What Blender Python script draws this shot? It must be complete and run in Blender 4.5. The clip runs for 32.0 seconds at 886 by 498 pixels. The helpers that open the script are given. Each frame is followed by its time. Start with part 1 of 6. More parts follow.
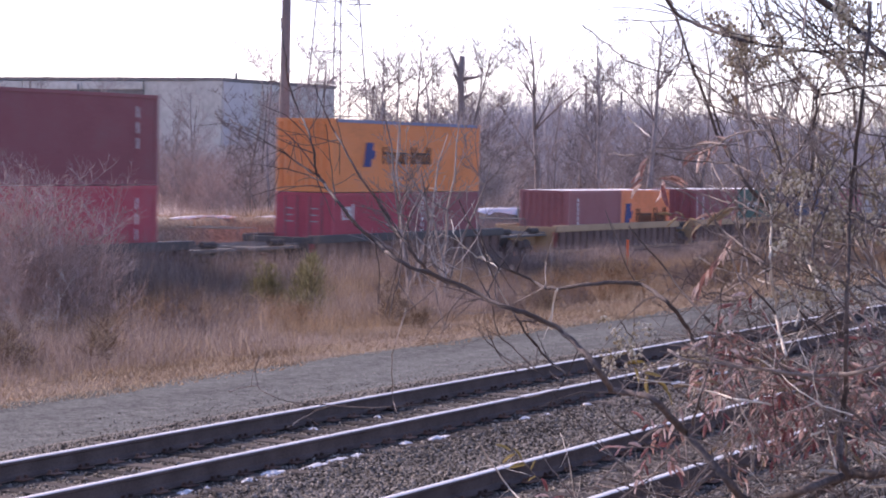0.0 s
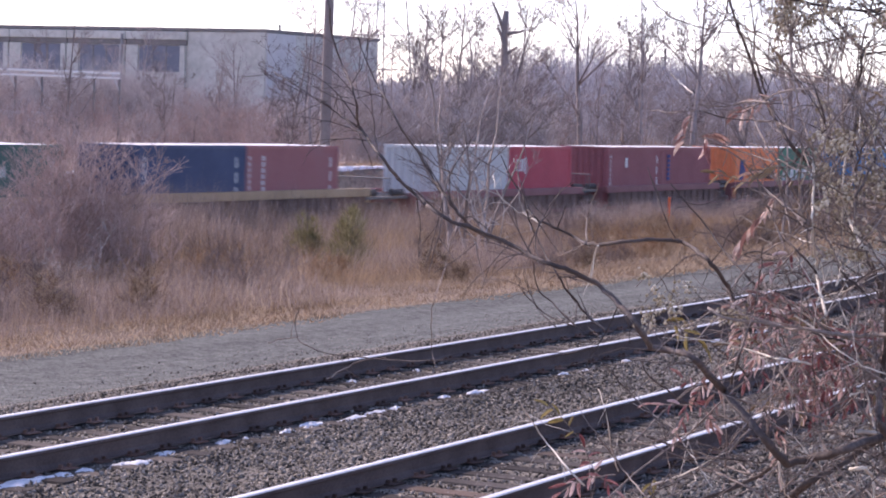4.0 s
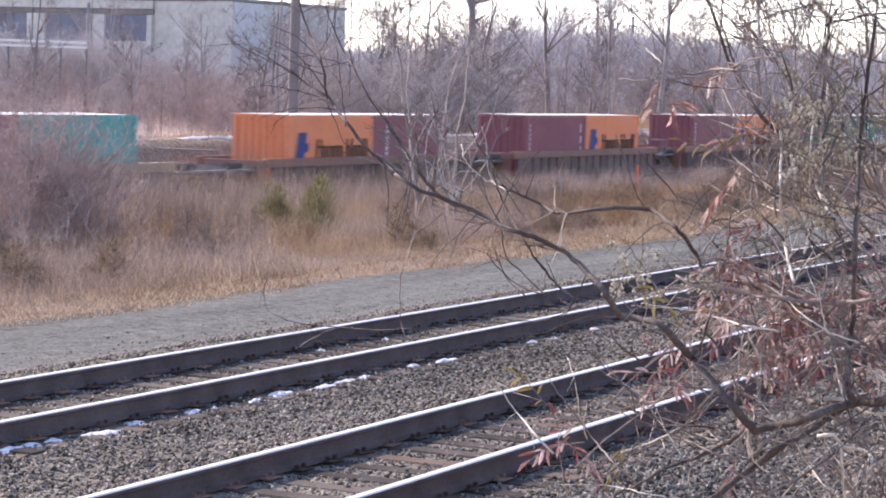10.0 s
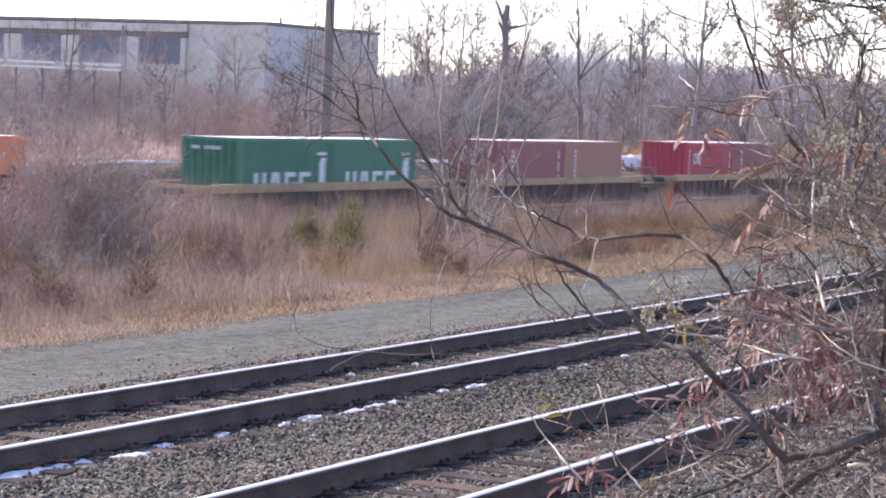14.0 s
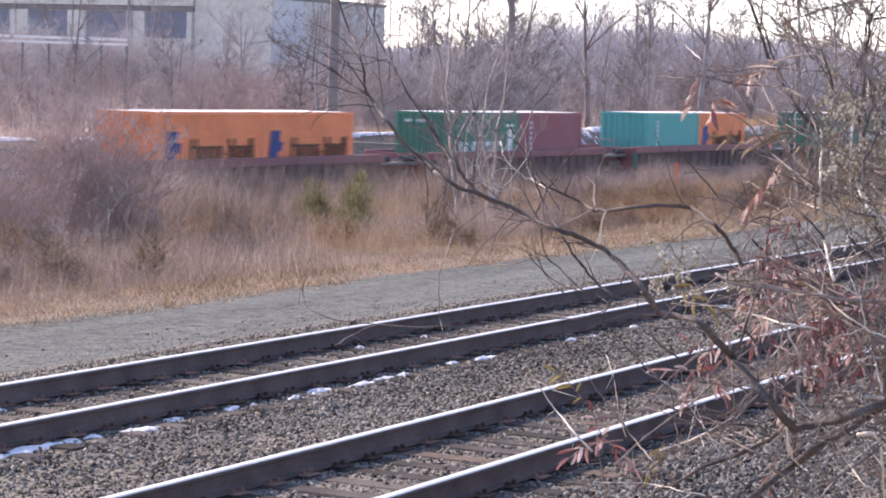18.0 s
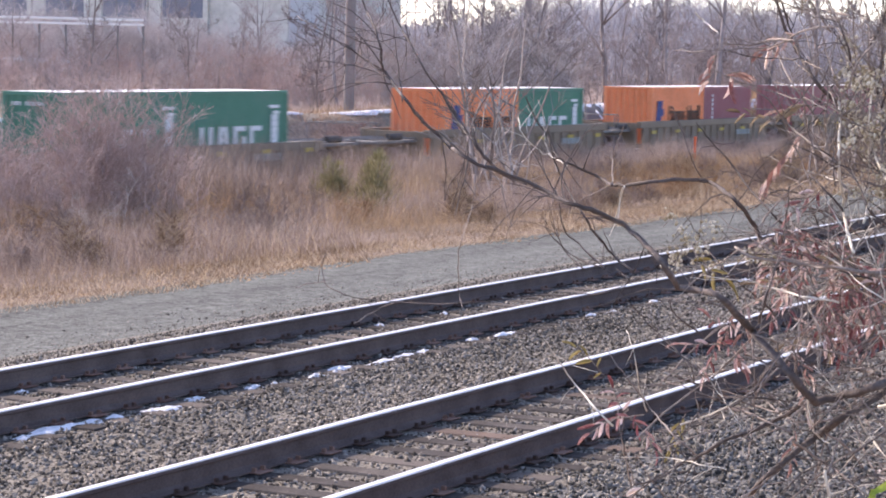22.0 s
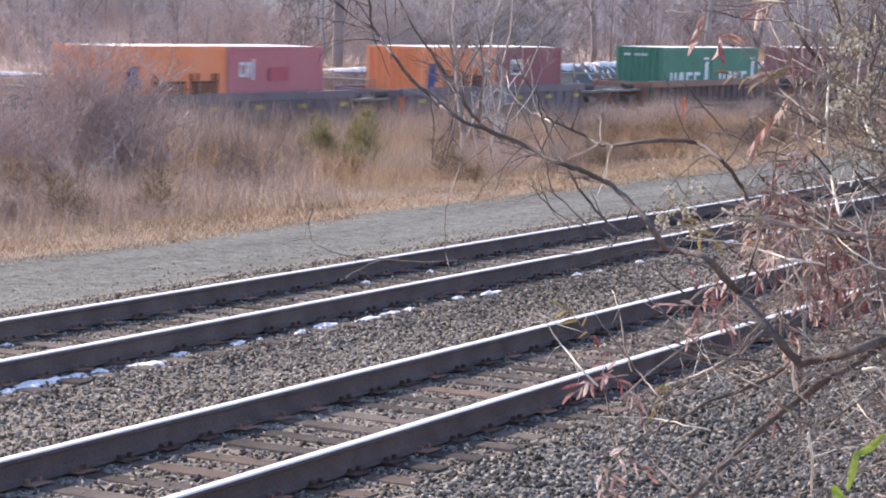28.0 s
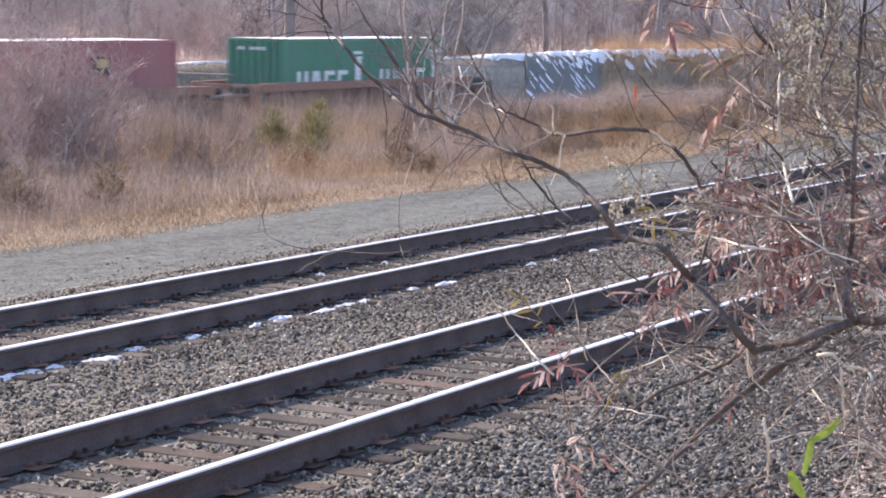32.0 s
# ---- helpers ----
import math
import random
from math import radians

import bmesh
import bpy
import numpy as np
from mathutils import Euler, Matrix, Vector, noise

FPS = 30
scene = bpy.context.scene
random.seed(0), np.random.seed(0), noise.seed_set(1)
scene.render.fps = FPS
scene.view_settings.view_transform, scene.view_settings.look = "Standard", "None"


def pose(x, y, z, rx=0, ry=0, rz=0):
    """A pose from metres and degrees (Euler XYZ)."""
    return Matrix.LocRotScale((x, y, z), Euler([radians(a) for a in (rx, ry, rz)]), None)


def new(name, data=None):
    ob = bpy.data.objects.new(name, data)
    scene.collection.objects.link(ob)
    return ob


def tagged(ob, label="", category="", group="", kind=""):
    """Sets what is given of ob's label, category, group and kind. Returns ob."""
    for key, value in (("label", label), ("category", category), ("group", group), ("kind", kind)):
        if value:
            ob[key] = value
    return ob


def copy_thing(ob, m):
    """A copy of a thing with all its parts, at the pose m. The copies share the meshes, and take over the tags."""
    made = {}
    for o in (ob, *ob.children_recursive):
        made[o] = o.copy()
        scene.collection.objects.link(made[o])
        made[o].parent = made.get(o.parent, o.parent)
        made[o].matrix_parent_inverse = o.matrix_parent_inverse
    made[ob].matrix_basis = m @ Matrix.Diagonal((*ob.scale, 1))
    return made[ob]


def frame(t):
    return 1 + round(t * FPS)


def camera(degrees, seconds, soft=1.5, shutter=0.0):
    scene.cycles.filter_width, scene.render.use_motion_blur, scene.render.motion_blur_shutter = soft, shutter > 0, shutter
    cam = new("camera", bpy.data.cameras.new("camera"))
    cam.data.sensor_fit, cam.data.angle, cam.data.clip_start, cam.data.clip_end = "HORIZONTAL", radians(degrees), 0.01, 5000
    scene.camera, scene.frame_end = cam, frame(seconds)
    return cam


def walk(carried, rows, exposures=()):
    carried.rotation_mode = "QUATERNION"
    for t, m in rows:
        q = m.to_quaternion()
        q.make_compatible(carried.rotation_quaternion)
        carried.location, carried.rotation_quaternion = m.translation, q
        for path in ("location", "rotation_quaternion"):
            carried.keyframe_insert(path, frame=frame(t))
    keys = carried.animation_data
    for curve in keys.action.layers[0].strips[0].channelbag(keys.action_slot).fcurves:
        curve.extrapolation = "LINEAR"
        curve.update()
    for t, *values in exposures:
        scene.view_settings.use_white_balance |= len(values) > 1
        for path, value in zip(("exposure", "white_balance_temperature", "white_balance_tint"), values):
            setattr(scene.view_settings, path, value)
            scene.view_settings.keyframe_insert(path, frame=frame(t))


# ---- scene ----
# World: x along the two near tracks, y across them away from the viewer, z = 0 at the top of their rails.
EYE = 2.93
cam = camera(21.15, 32.0, soft=1.9, shutter=0.5)
walk(cam, [(t, pose(0, 0, EYE, rx, ry, rz)) for t, rx, ry, rz in (
    (0.0, 87.785, -1.086, -64.233), (0.5, 87.537, -1.293, -64.142), (1.0, 87.465, -1.369, -63.890), (1.5, 87.554, -1.562, -64.142),
    (2.0, 87.641, -1.482, -64.143), (2.5, 87.766, -1.471, -63.983), (3.0, 87.376, -1.477, -63.374), (3.5, 87.000, -1.754, -63.248),
    (5.5, 85.724, -1.607, -63.392), (6.0, 85.308, -1.689, -63.778), (6.5, 84.972, -1.989, -63.927), (7.0, 85.237, -1.739, -64.173),
    (7.5, 85.218, -1.814, -64.074), (8.0, 85.126, -1.878, -63.832), (8.5, 85.381, -1.824, -63.828), (9.0, 85.740, -1.807, -64.038),
    (9.5, 85.910, -1.750, -64.042), (10.0, 85.926, -1.712, -63.981), (10.5, 85.972, -1.672, -63.607), (11.0, 86.141, -1.579, -63.458),
    (11.5, 86.138, -1.724, -63.612), (12.0, 86.391, -2.056, -63.972), (12.5, 86.444, -2.076, -64.658), (13.0, 86.343, -2.085, -64.386),
    (13.5, 86.318, -2.192, -63.573), (14.0, 86.507, -2.207, -63.195), (14.5, 86.505, -2.187, -63.084), (16.5, 86.149, -2.048, -62.631),
    (17.0, 85.819, -2.000, -62.747), (17.5, 85.743, -1.938, -62.676), (18.0, 85.832, -1.753, -63.031), (18.5, 85.791, -1.636, -63.047),
    (19.0, 85.557, -1.632, -62.857), (19.5, 85.520, -1.540, -62.918), (20.0, 85.424, -1.507, -62.936), (20.5, 85.523, -1.515, -62.979),
    (21.0, 85.340, -1.366, -62.895), (21.5, 85.267, -1.283, -62.955), (22.0, 85.261, -1.098, -62.625), (22.5, 84.873, -1.344, -62.688),
    (23.0, 84.880, -1.456, -62.588), (23.5, 84.900, -1.456, -62.855), (24.0, 84.522, -1.539, -62.561), (24.5, 84.687, -1.523, -62.516),
    (25.0, 84.874, -1.306, -62.625), (25.5, 84.899, -1.433, -63.179), (27.5, 84.232, -1.812, -62.863), (28.0, 84.256, -1.778, -62.882),
    (28.5, 83.989, -1.795, -63.027), (29.0, 84.075, -1.808, -63.130), (29.5, 84.152, -1.686, -63.338), (30.0, 83.862, -1.662, -63.207),
    (30.5, 83.560, -1.664, -63.255), (31.0, 83.715, -1.560, -63.387), (31.5, 84.080, -1.247, -63.878), (32.0, 84.069, -1.188, -64.050),
)], exposures=[(0.0, 1.05, 6900, 36), (1.2, 1.13, 6950, 38), (2.2, 1.13, 6800, 34), (3.5, 1.13, 6800, 33), (5.5, 1.66, 7500, 28), (7.5, 1.67, 7300, 23), (14.0, 1.53, 7200, 24), (20.0, 1.64, 7250, 23), (32.0, 1.73, 7350, 19)])

# ---- light ----
SUN_AZ, SUN_EL = radians(17), radians(34)
world = bpy.data.worlds.new("sky")
scene.world = world
world.use_nodes = True
wt = world.node_tree
sky = wt.nodes.new("ShaderNodeTexSky")
sky.sky_type, sky.sun_disc, sky.sun_elevation, sky.sun_rotation = "NISHITA", False, SUN_EL, SUN_AZ
sky.air_density, sky.dust_density, sky.ozone_density = 0.65, 0.6, 1.8
wt.links.new(sky.outputs[0], wt.nodes["Background"].inputs[0])
wt.nodes["Background"].inputs[1].default_value = 0.15
sun = new("sun", bpy.data.lights.new("sun", "SUN"))
sun.data.energy, sun.data.angle, sun.data.color = 2.4, radians(0.6), (1.0, 0.93, 0.84)
to_sun = Vector((math.sin(SUN_AZ) * math.cos(SUN_EL), math.cos(SUN_AZ) * math.cos(SUN_EL), math.sin(SUN_EL)))
sun.matrix_world = Matrix.Translation((0, 0, 40)) @ to_sun.to_track_quat("Z", "Y").to_matrix().to_4x4()


# ---- materials ----
def material(name, colours, scale=4.0, rough=0.8, metal=0.0, bump=0.0, fine=40.0, vary="", amount=0.35, spec=0.4, world_space=False, thin=0.0):
    """A procedural surface: colours mixed by noise at two scales; vary: 'object' or 'island' shifts the brightness piece by piece."""
    m = bpy.data.materials.new(name)
    m.use_nodes = True
    n, l = m.node_tree.nodes, m.node_tree.links
    b = n["Principled BSDF"]
    b.inputs["Roughness"].default_value, b.inputs["Metallic"].default_value = rough, metal
    b.inputs["Specular IOR Level"].default_value = spec
    tc = n.new("ShaderNodeTexCoord")
    where = tc.outputs["Object"]
    if world_space:
        where = n.new("ShaderNodeNewGeometry").outputs["Position"]
    big, small = n.new("ShaderNodeTexNoise"), n.new("ShaderNodeTexNoise")
    big.inputs["Scale"].default_value, big.inputs["Detail"].default_value = scale, 5
    small.inputs["Scale"].default_value, small.inputs["Detail"].default_value = fine, 6
    l.new(where, big.inputs["Vector"]), l.new(where, small.inputs["Vector"])
    add = n.new("ShaderNodeMath")
    add.operation = "MULTIPLY_ADD"
    add.inputs[1].default_value, fac = 0.45, add.outputs[0]
    l.new(small.outputs["Fac"], add.inputs[0])
    scaled = n.new("ShaderNodeMath")
    scaled.operation, scaled.inputs[1].default_value = "MULTIPLY", 0.55
    l.new(big.outputs["Fac"], scaled.inputs[0]), l.new(scaled.outputs[0], add.inputs[2])
    if vary:
        info = n.new("ShaderNodeObjectInfo") if vary == "object" else n.new("ShaderNodeNewGeometry")
        rnd = info.outputs["Random"] if vary == "object" else info.outputs["Random Per Island"]
        shift = n.new("ShaderNodeMath")
        shift.operation, shift.inputs[1].default_value = "MULTIPLY_ADD", amount
        l.new(rnd, shift.inputs[0]), l.new(fac, shift.inputs[2])
        back = n.new("ShaderNodeMath")
        back.operation, back.inputs[1].default_value = "SUBTRACT", amount / 2
        l.new(shift.outputs[0], back.inputs[0])
        fac = back.outputs[0]
    ramp = n.new("ShaderNodeValToRGB")
    e = ramp.color_ramp.elements
    while len(e) < len(colours):
        e.new(0.5)
    for i, c in enumerate(colours):
        e[i].position = 0.3 + 0.4 * i / max(1, len(colours) - 1)
        e[i].color = (*c, 1)
    l.new(fac, ramp.inputs[0]), l.new(ramp.outputs[0], b.inputs["Base Color"])
    if thin:
        # light that comes through thin leaves and stalks
        glow, mixer = n.new("ShaderNodeBsdfTranslucent"), n.new("ShaderNodeMixShader")
        mixer.inputs[0].default_value = thin
        l.new(ramp.outputs[0], glow.inputs["Color"])
        l.new(b.outputs[0], mixer.inputs[1]), l.new(glow.outputs[0], mixer.inputs[2])
        l.new(mixer.outputs[0], n["Material Output"].inputs["Surface"])
    if bump:
        bn = n.new("ShaderNodeBump")
        bn.inputs["Strength"].default_value, bn.inputs["Distance"].default_value = 0.7, bump
        l.new(small.outputs["Fac"], bn.inputs["Height"]), l.new(bn.outputs[0], b.inputs["Normal"])
    return m


def mix3(c, k):
    return tuple(min(1, v * k) for v in c)


def paint(name, c, rust=0.25):
    """Weathered container paint: faded, streaked and chalky, with distance haze mixed into the colour."""
    # lifts the darks towards grey, standing in for the haze before the train
    c = tuple(0.9 * v + 0.032 for v in c)
    grey = sum(c) / 3
    faded = tuple(0.75 * v + 0.25 * (0.5 * grey + 0.1) for v in c)
    return material(name, [mix3(c, 0.85), mix3(c, 1.12), mix3(faded, 1.12)], 0.7, 0.55, 0.0, 0.003, 14.0, "object", 0.12, 0.35)


# greyer stone than between the rails, also darkened for the shade of the bush
M_STONE_GREY = material("grey_ballast_stone", [(0.055, 0.052, 0.046), (0.11, 0.106, 0.094), (0.24, 0.231, 0.208)], 0.6, 0.9, 0, 0.004, 40.0, "island", 1.0, 0.25)
M_STONE = material("ballast_stone", [(0.057, 0.05, 0.043), (0.132, 0.12, 0.105), (0.285, 0.26, 0.228)], 0.6, 0.9, 0, 0.004, 40.0, "island", 1.0, 0.25)
def gravel_material(name, dark, light, size):
    """Packed gravel: wheel tracks drawn out along the road, and grit of two sizes."""
    m = bpy.data.materials.new(name)
    m.use_nodes = True
    n, l = m.node_tree.nodes, m.node_tree.links
    b = n["Principled BSDF"]
    b.inputs["Roughness"].default_value, b.inputs["Specular IOR Level"].default_value = 0.95, 0.15
    pos = n.new("ShaderNodeNewGeometry").outputs["Position"]
    stretch = n.new("ShaderNodeMapping")
    stretch.inputs["Scale"].default_value = (0.06, 1.3, 1.0)
    l.new(pos, stretch.inputs["Vector"])
    tracks, grit, cells = n.new("ShaderNodeTexNoise"), n.new("ShaderNodeTexNoise"), n.new("ShaderNodeTexVoronoi")
    tracks.inputs["Scale"].default_value, tracks.inputs["Detail"].default_value = 1.0, 4
    grit.inputs["Scale"].default_value, grit.inputs["Detail"].default_value = 5.0, 8
    cells.inputs["Scale"].default_value = size
    l.new(stretch.outputs[0], tracks.inputs["Vector"]), l.new(pos, grit.inputs["Vector"]), l.new(pos, cells.inputs["Vector"])
    a, c = n.new("ShaderNodeMath"), n.new("ShaderNodeMath")
    a.operation = c.operation = "MULTIPLY_ADD"
    a.inputs[1].default_value, c.inputs[1].default_value, c.inputs[2].default_value = 0.5, 0.35, 0.0
    l.new(cells.outputs["Color"], c.inputs[0])
    l.new(grit.outputs["Fac"], a.inputs[0]), l.new(c.outputs[0], a.inputs[2])
    e = n.new("ShaderNodeMath")
    e.operation, e.inputs[1].default_value = "MULTIPLY_ADD", 0.55
    l.new(tracks.outputs["Fac"], e.inputs[0]), l.new(a.outputs[0], e.inputs[2])
    ramp = n.new("ShaderNodeValToRGB")
    el = ramp.color_ramp.elements
    el[0].position, el[0].color = 0.45, (*dark, 1)
    el[1].position, el[1].color = 0.95, (*light, 1)
    l.new(e.outputs[0], ramp.inputs[0]), l.new(ramp.outputs[0], b.inputs["Base Color"])
    bump = n.new("ShaderNodeBump")
    bump.inputs["Strength"].default_value, bump.inputs["Distance"].default_value = 0.8, 0.025
    l.new(cells.outputs["Distance"], bump.inputs["Height"]), l.new(bump.outputs[0], b.inputs["Normal"])
    return m


M_ROAD = gravel_material("packed_gravel", (0.03, 0.033, 0.031), (0.185, 0.194, 0.18), 24)
M_BERM = gravel_material("grey_spoil", (0.13, 0.108, 0.083), (0.47, 0.4, 0.315), 22)
# grey shoulder gravel; some shade of bush and bank is mixed into its colour
M_SHOULDER = gravel_material("shoulder_gravel", (0.0252, 0.0243, 0.0234), (0.243, 0.236, 0.223), 30)
M_BALLAST = gravel_material("ballast_gravel", (0.034, 0.031, 0.026), (0.3, 0.272, 0.228), 30)
M_SOIL = material("dry_soil", [(0.10, 0.075, 0.06), (0.19, 0.145, 0.115), (0.27, 0.21, 0.16)], 0.25, 1.0, 0, 0.02, 6.0, spec=0.1, world_space=True)
M_LITTER = material("leaf_litter_soil", [(0.3, 0.22, 0.185), (0.46, 0.355, 0.3), (0.6, 0.48, 0.41)], 0.25, 1.0, 0, 0.02, 6.0, spec=0.1, world_space=True)
M_STRAW = material("straw_grass", [(0.14, 0.09, 0.057), (0.33, 0.24, 0.162), (0.55, 0.44, 0.32)], 0.9, 0.9, 0, 0, 6.0, "island", 0.8, 0.2, thin=0.45)
M_LEAF_LITTER = material("bleached_leaves", [(0.15, 0.1, 0.08), (0.42, 0.31, 0.255), (0.7, 0.6, 0.52)], 1.5, 0.9, 0, 0, 9.0, "island", 0.9, 0.2, thin=0.2)
M_BRUSH = material("dry_weeds", [(0.13, 0.098, 0.08), (0.228, 0.17, 0.129), (0.315, 0.225, 0.147), (0.47, 0.355, 0.23)], 0.22, 0.95, 0, 0, 0.9, "island", 0.3, 0.15, thin=0.45)
# dry brush colour, raised further to carry part of the distance haze
M_FARBRUSH = material("hazed_bare_brush", [(0.25, 0.2, 0.183), (0.45, 0.37, 0.338), (0.61, 0.52, 0.475), (0.74, 0.655, 0.605)], 0.09, 0.95, 0, 0, 0.6, "island", 0.4, 0.15, thin=0.55)
# polished steel; the pale warm base paints in the white glint of the sky
M_RAILTOP = material("polished_rail_steel", [(0.74, 0.65, 0.57), (0.9, 0.81, 0.72)], 3, 0.38, 0.55, 0, 60)
M_RAIL = material("rusty_rail_steel", [(0.072, 0.053, 0.047), (0.13, 0.097, 0.086), (0.185, 0.14, 0.122)], 3, 0.85, 0.1, 0.002, 60, spec=0.25)
M_TIE = material("creosoted_wood", [(0.045, 0.04, 0.038), (0.082, 0.073, 0.067), (0.135, 0.117, 0.104)], 2, 0.9, 0, 0.006, 30, "object", 0.5, 0.08)
M_PLATE = material("rusty_tie_plate", [(0.08, 0.05, 0.04), (0.19, 0.105, 0.078), (0.27, 0.16, 0.12)], 4, 0.9, 0.05, 0.002, 40, "object", 0.6, 0.2)
M_TIE_RED = material("fresh_split_wood", [(0.075, 0.058, 0.049), (0.15, 0.105, 0.083)], 3, 0.9, 0, 0.006, 30, "object", 0.4, 0.2)
M_SNOW = material("old_snow", [(0.72, 0.73, 0.76), (0.85, 0.86, 0.88)], 4, 0.6, 0, 0.01, 30)
M_BARK = material("grey_bark", [(0.17, 0.14, 0.127), (0.3, 0.252, 0.232), (0.44, 0.375, 0.345)], 1.2, 0.95, 0, 0.004, 12, "object", 0.3, 0.15)
M_TREE = material("tree_bark", [(0.15, 0.127, 0.122), (0.28, 0.24, 0.232), (0.43, 0.375, 0.365)], 1.2, 0.95, 0, 0.004, 12, "object", 0.4, 0.15)
M_SHRUB = material("shrub_bark", [(0.26, 0.19, 0.17), (0.42, 0.315, 0.285), (0.6, 0.475, 0.43)], 1.2, 0.95, 0, 0.002, 12, "object", 0.2, 0.15)
M_THICKET = material("grey_thicket_bark", [(0.3, 0.26, 0.245), (0.5, 0.445, 0.425), (0.68, 0.62, 0.595)], 1.2, 0.95, 0, 0.002, 12, "object", 0.3, 0.15)
M_PALEBARK = material("pale_bark", [(0.28, 0.24, 0.215), (0.44, 0.39, 0.35), (0.58, 0.53, 0.48)], 1.5, 0.9, 0, 0.003, 12, spec=0.15)
M_TWIG = material("dark_twig_bark", [(0.05, 0.041, 0.039), (0.098, 0.08, 0.075), (0.2, 0.165, 0.152)], 6, 0.85, 0, 0.002, 60, spec=0.2)
M_POLE = material("weathered_pole_wood", [(0.13, 0.11, 0.105), (0.21, 0.18, 0.172), (0.29, 0.25, 0.24)], 0.6, 0.95, 0, 0.006, 20)
M_STEEL = material("galvanised_steel", [(0.2, 0.21, 0.22), (0.32, 0.33, 0.34)], 0.4, 0.6, 0.4, 0, 5)
M_CONCRETE = material("aged_concrete", [(0.37, 0.375, 0.34), (0.5, 0.505, 0.46), (0.61, 0.615, 0.57)], 0.3, 0.95, 0, 0.01, 2.0)
M_PALE = material("pale_concrete", [(0.46, 0.46, 0.455), (0.58, 0.58, 0.57)], 0.2, 0.9, 0, 0.005, 2.0)
M_DARK = material("dark_opening", [(0.1, 0.115, 0.15), (0.19, 0.215, 0.27)], 0.5, 0.5)
M_BLACKSTEEL = material("grimy_black_steel", [(0.045, 0.04, 0.04), (0.09, 0.08, 0.075)], 2, 0.7, 0.2, 0.003, 20)
M_GREYSTEEL = material("grimy_grey_steel", [(0.12, 0.115, 0.11), (0.26, 0.25, 0.24)], 1.5, 0.75, 0.1, 0.003, 14)
M_TARP = material("dark_grey_sheet", [(0.125, 0.12, 0.108), (0.22, 0.21, 0.19)], 1.2, 0.9, 0, 0.02, 6)
M_ORANGE = material("orange_plastic", [(0.75, 0.12, 0.04), (0.85, 0.18, 0.06)], 3, 0.5, 0, 0, 20)
M_CEDAR = material("cedar_foliage", [(0.13, 0.12, 0.06), (0.24, 0.215, 0.115), (0.38, 0.33, 0.19)], 1.5, 0.9, 0, 0, 8, "island", 0.5, 0.2, thin=0.25)
# near-white roof colour stands in for the grazing glare of sun and sky
M_ROOFGLARE = material("glare_whitened_roof", [(0.5, 0.48, 0.47), (0.72, 0.71, 0.71), (0.85, 0.85, 0.86)], 0.9, 0.6, 0, 0.004, 5)
M_WHITE = material("white_lettering", [(0.62, 0.62, 0.6), (0.78, 0.78, 0.76)], 2, 0.6, 0, 0, 20)
M_NAVY = material("dark_blue_lettering", [(0.03, 0.045, 0.16), (0.05, 0.07, 0.22)], 2, 0.6, 0, 0, 20)
M_CHAR = material("charcoal_lettering", [(0.05, 0.03, 0.02), (0.09, 0.05, 0.03)], 2, 0.6, 0, 0, 20)
M_YELLOW = material("yellow_marking", [(0.46, 0.32, 0.06), (0.58, 0.42, 0.1)], 2, 0.6, 0, 0, 20)
# bark paled to bluish grey: the haze over the far woods is in its colour
M_FARTREE = material("hazed_far_bark", [(0.3, 0.285, 0.3), (0.46, 0.44, 0.455), (0.6, 0.575, 0.585)], 0.4, 0.95, 0, 0, 3, "island", 0.4, 0.1)
M_MAUVE = material("grey_mauve_stalks", [(0.17, 0.133, 0.123), (0.3, 0.238, 0.215), (0.45, 0.365, 0.325)], 0.3, 0.95, 0, 0, 1.5, "island", 0.5, 0.15, thin=0.4)
M_RUSTWEED = material("rusty_orange_weeds", [(0.25, 0.155, 0.09), (0.41, 0.27, 0.165), (0.57, 0.41, 0.27)], 0.3, 0.95, 0, 0, 1.5, "island", 0.5, 0.15, thin=0.45)
PAINTS = {k: paint(k + "_container_paint", c) for k, c in {
    "orange": (0.88, 0.25, 0.085), "amber": (0.8, 0.255, 0.065), "maroon": (0.285, 0.072, 0.08), "brown": (0.34, 0.11, 0.108), "red": (0.48, 0.05, 0.075),
    "darkred": (0.25, 0.052, 0.062), "green": (0.035, 0.185, 0.11), "capgreen": (0.035, 0.11, 0.085), "teal": (0.05, 0.36, 0.31),
    "blue": (0.025, 0.19, 0.4), "navy": (0.028, 0.055, 0.13), "white": (0.55, 0.55, 0.53), "pink": (0.5, 0.13, 0.14), "tanbrown": (0.42, 0.19, 0.13)}.items()}
SILLS = {k: paint(k + "_car_paint", c) for k, c in {
    "tan": (0.46, 0.29, 0.15), "rust": (0.25, 0.1, 0.06), "wine": (0.24, 0.07, 0.07), "olive": (0.2, 0.135, 0.08),
    "violet": (0.14, 0.095, 0.105), "black": (0.05, 0.045, 0.045)}.items()}


# ---- building helpers ----
def mesh_of(name, verts, faces, mats=(), smooth=False):
    me = bpy.data.meshes.new(name)
    me.from_pydata([tuple(v) for v in verts], [], [tuple(f) for f in faces])
    for m in mats:
        me.materials.append(m)
    if smooth:
        me.polygons.foreach_set("use_smooth", [True] * len(me.polygons))
    me.update()
    return me


def part(name, bm, mat, parent=None, label=""):
    """Links a bmesh, or a mesh, as one object under a thing or part."""
    if isinstance(bm, bmesh.types.BMesh):
        me = bpy.data.meshes.new(name)
        bm.to_mesh(me)
        bm.free()
    else:
        me = bm
    if mat and not me.materials:
        me.materials.append(mat)
    ob = new(name, me)
    ob.parent = parent
    if label:
        tagged(ob, label)
    return ob


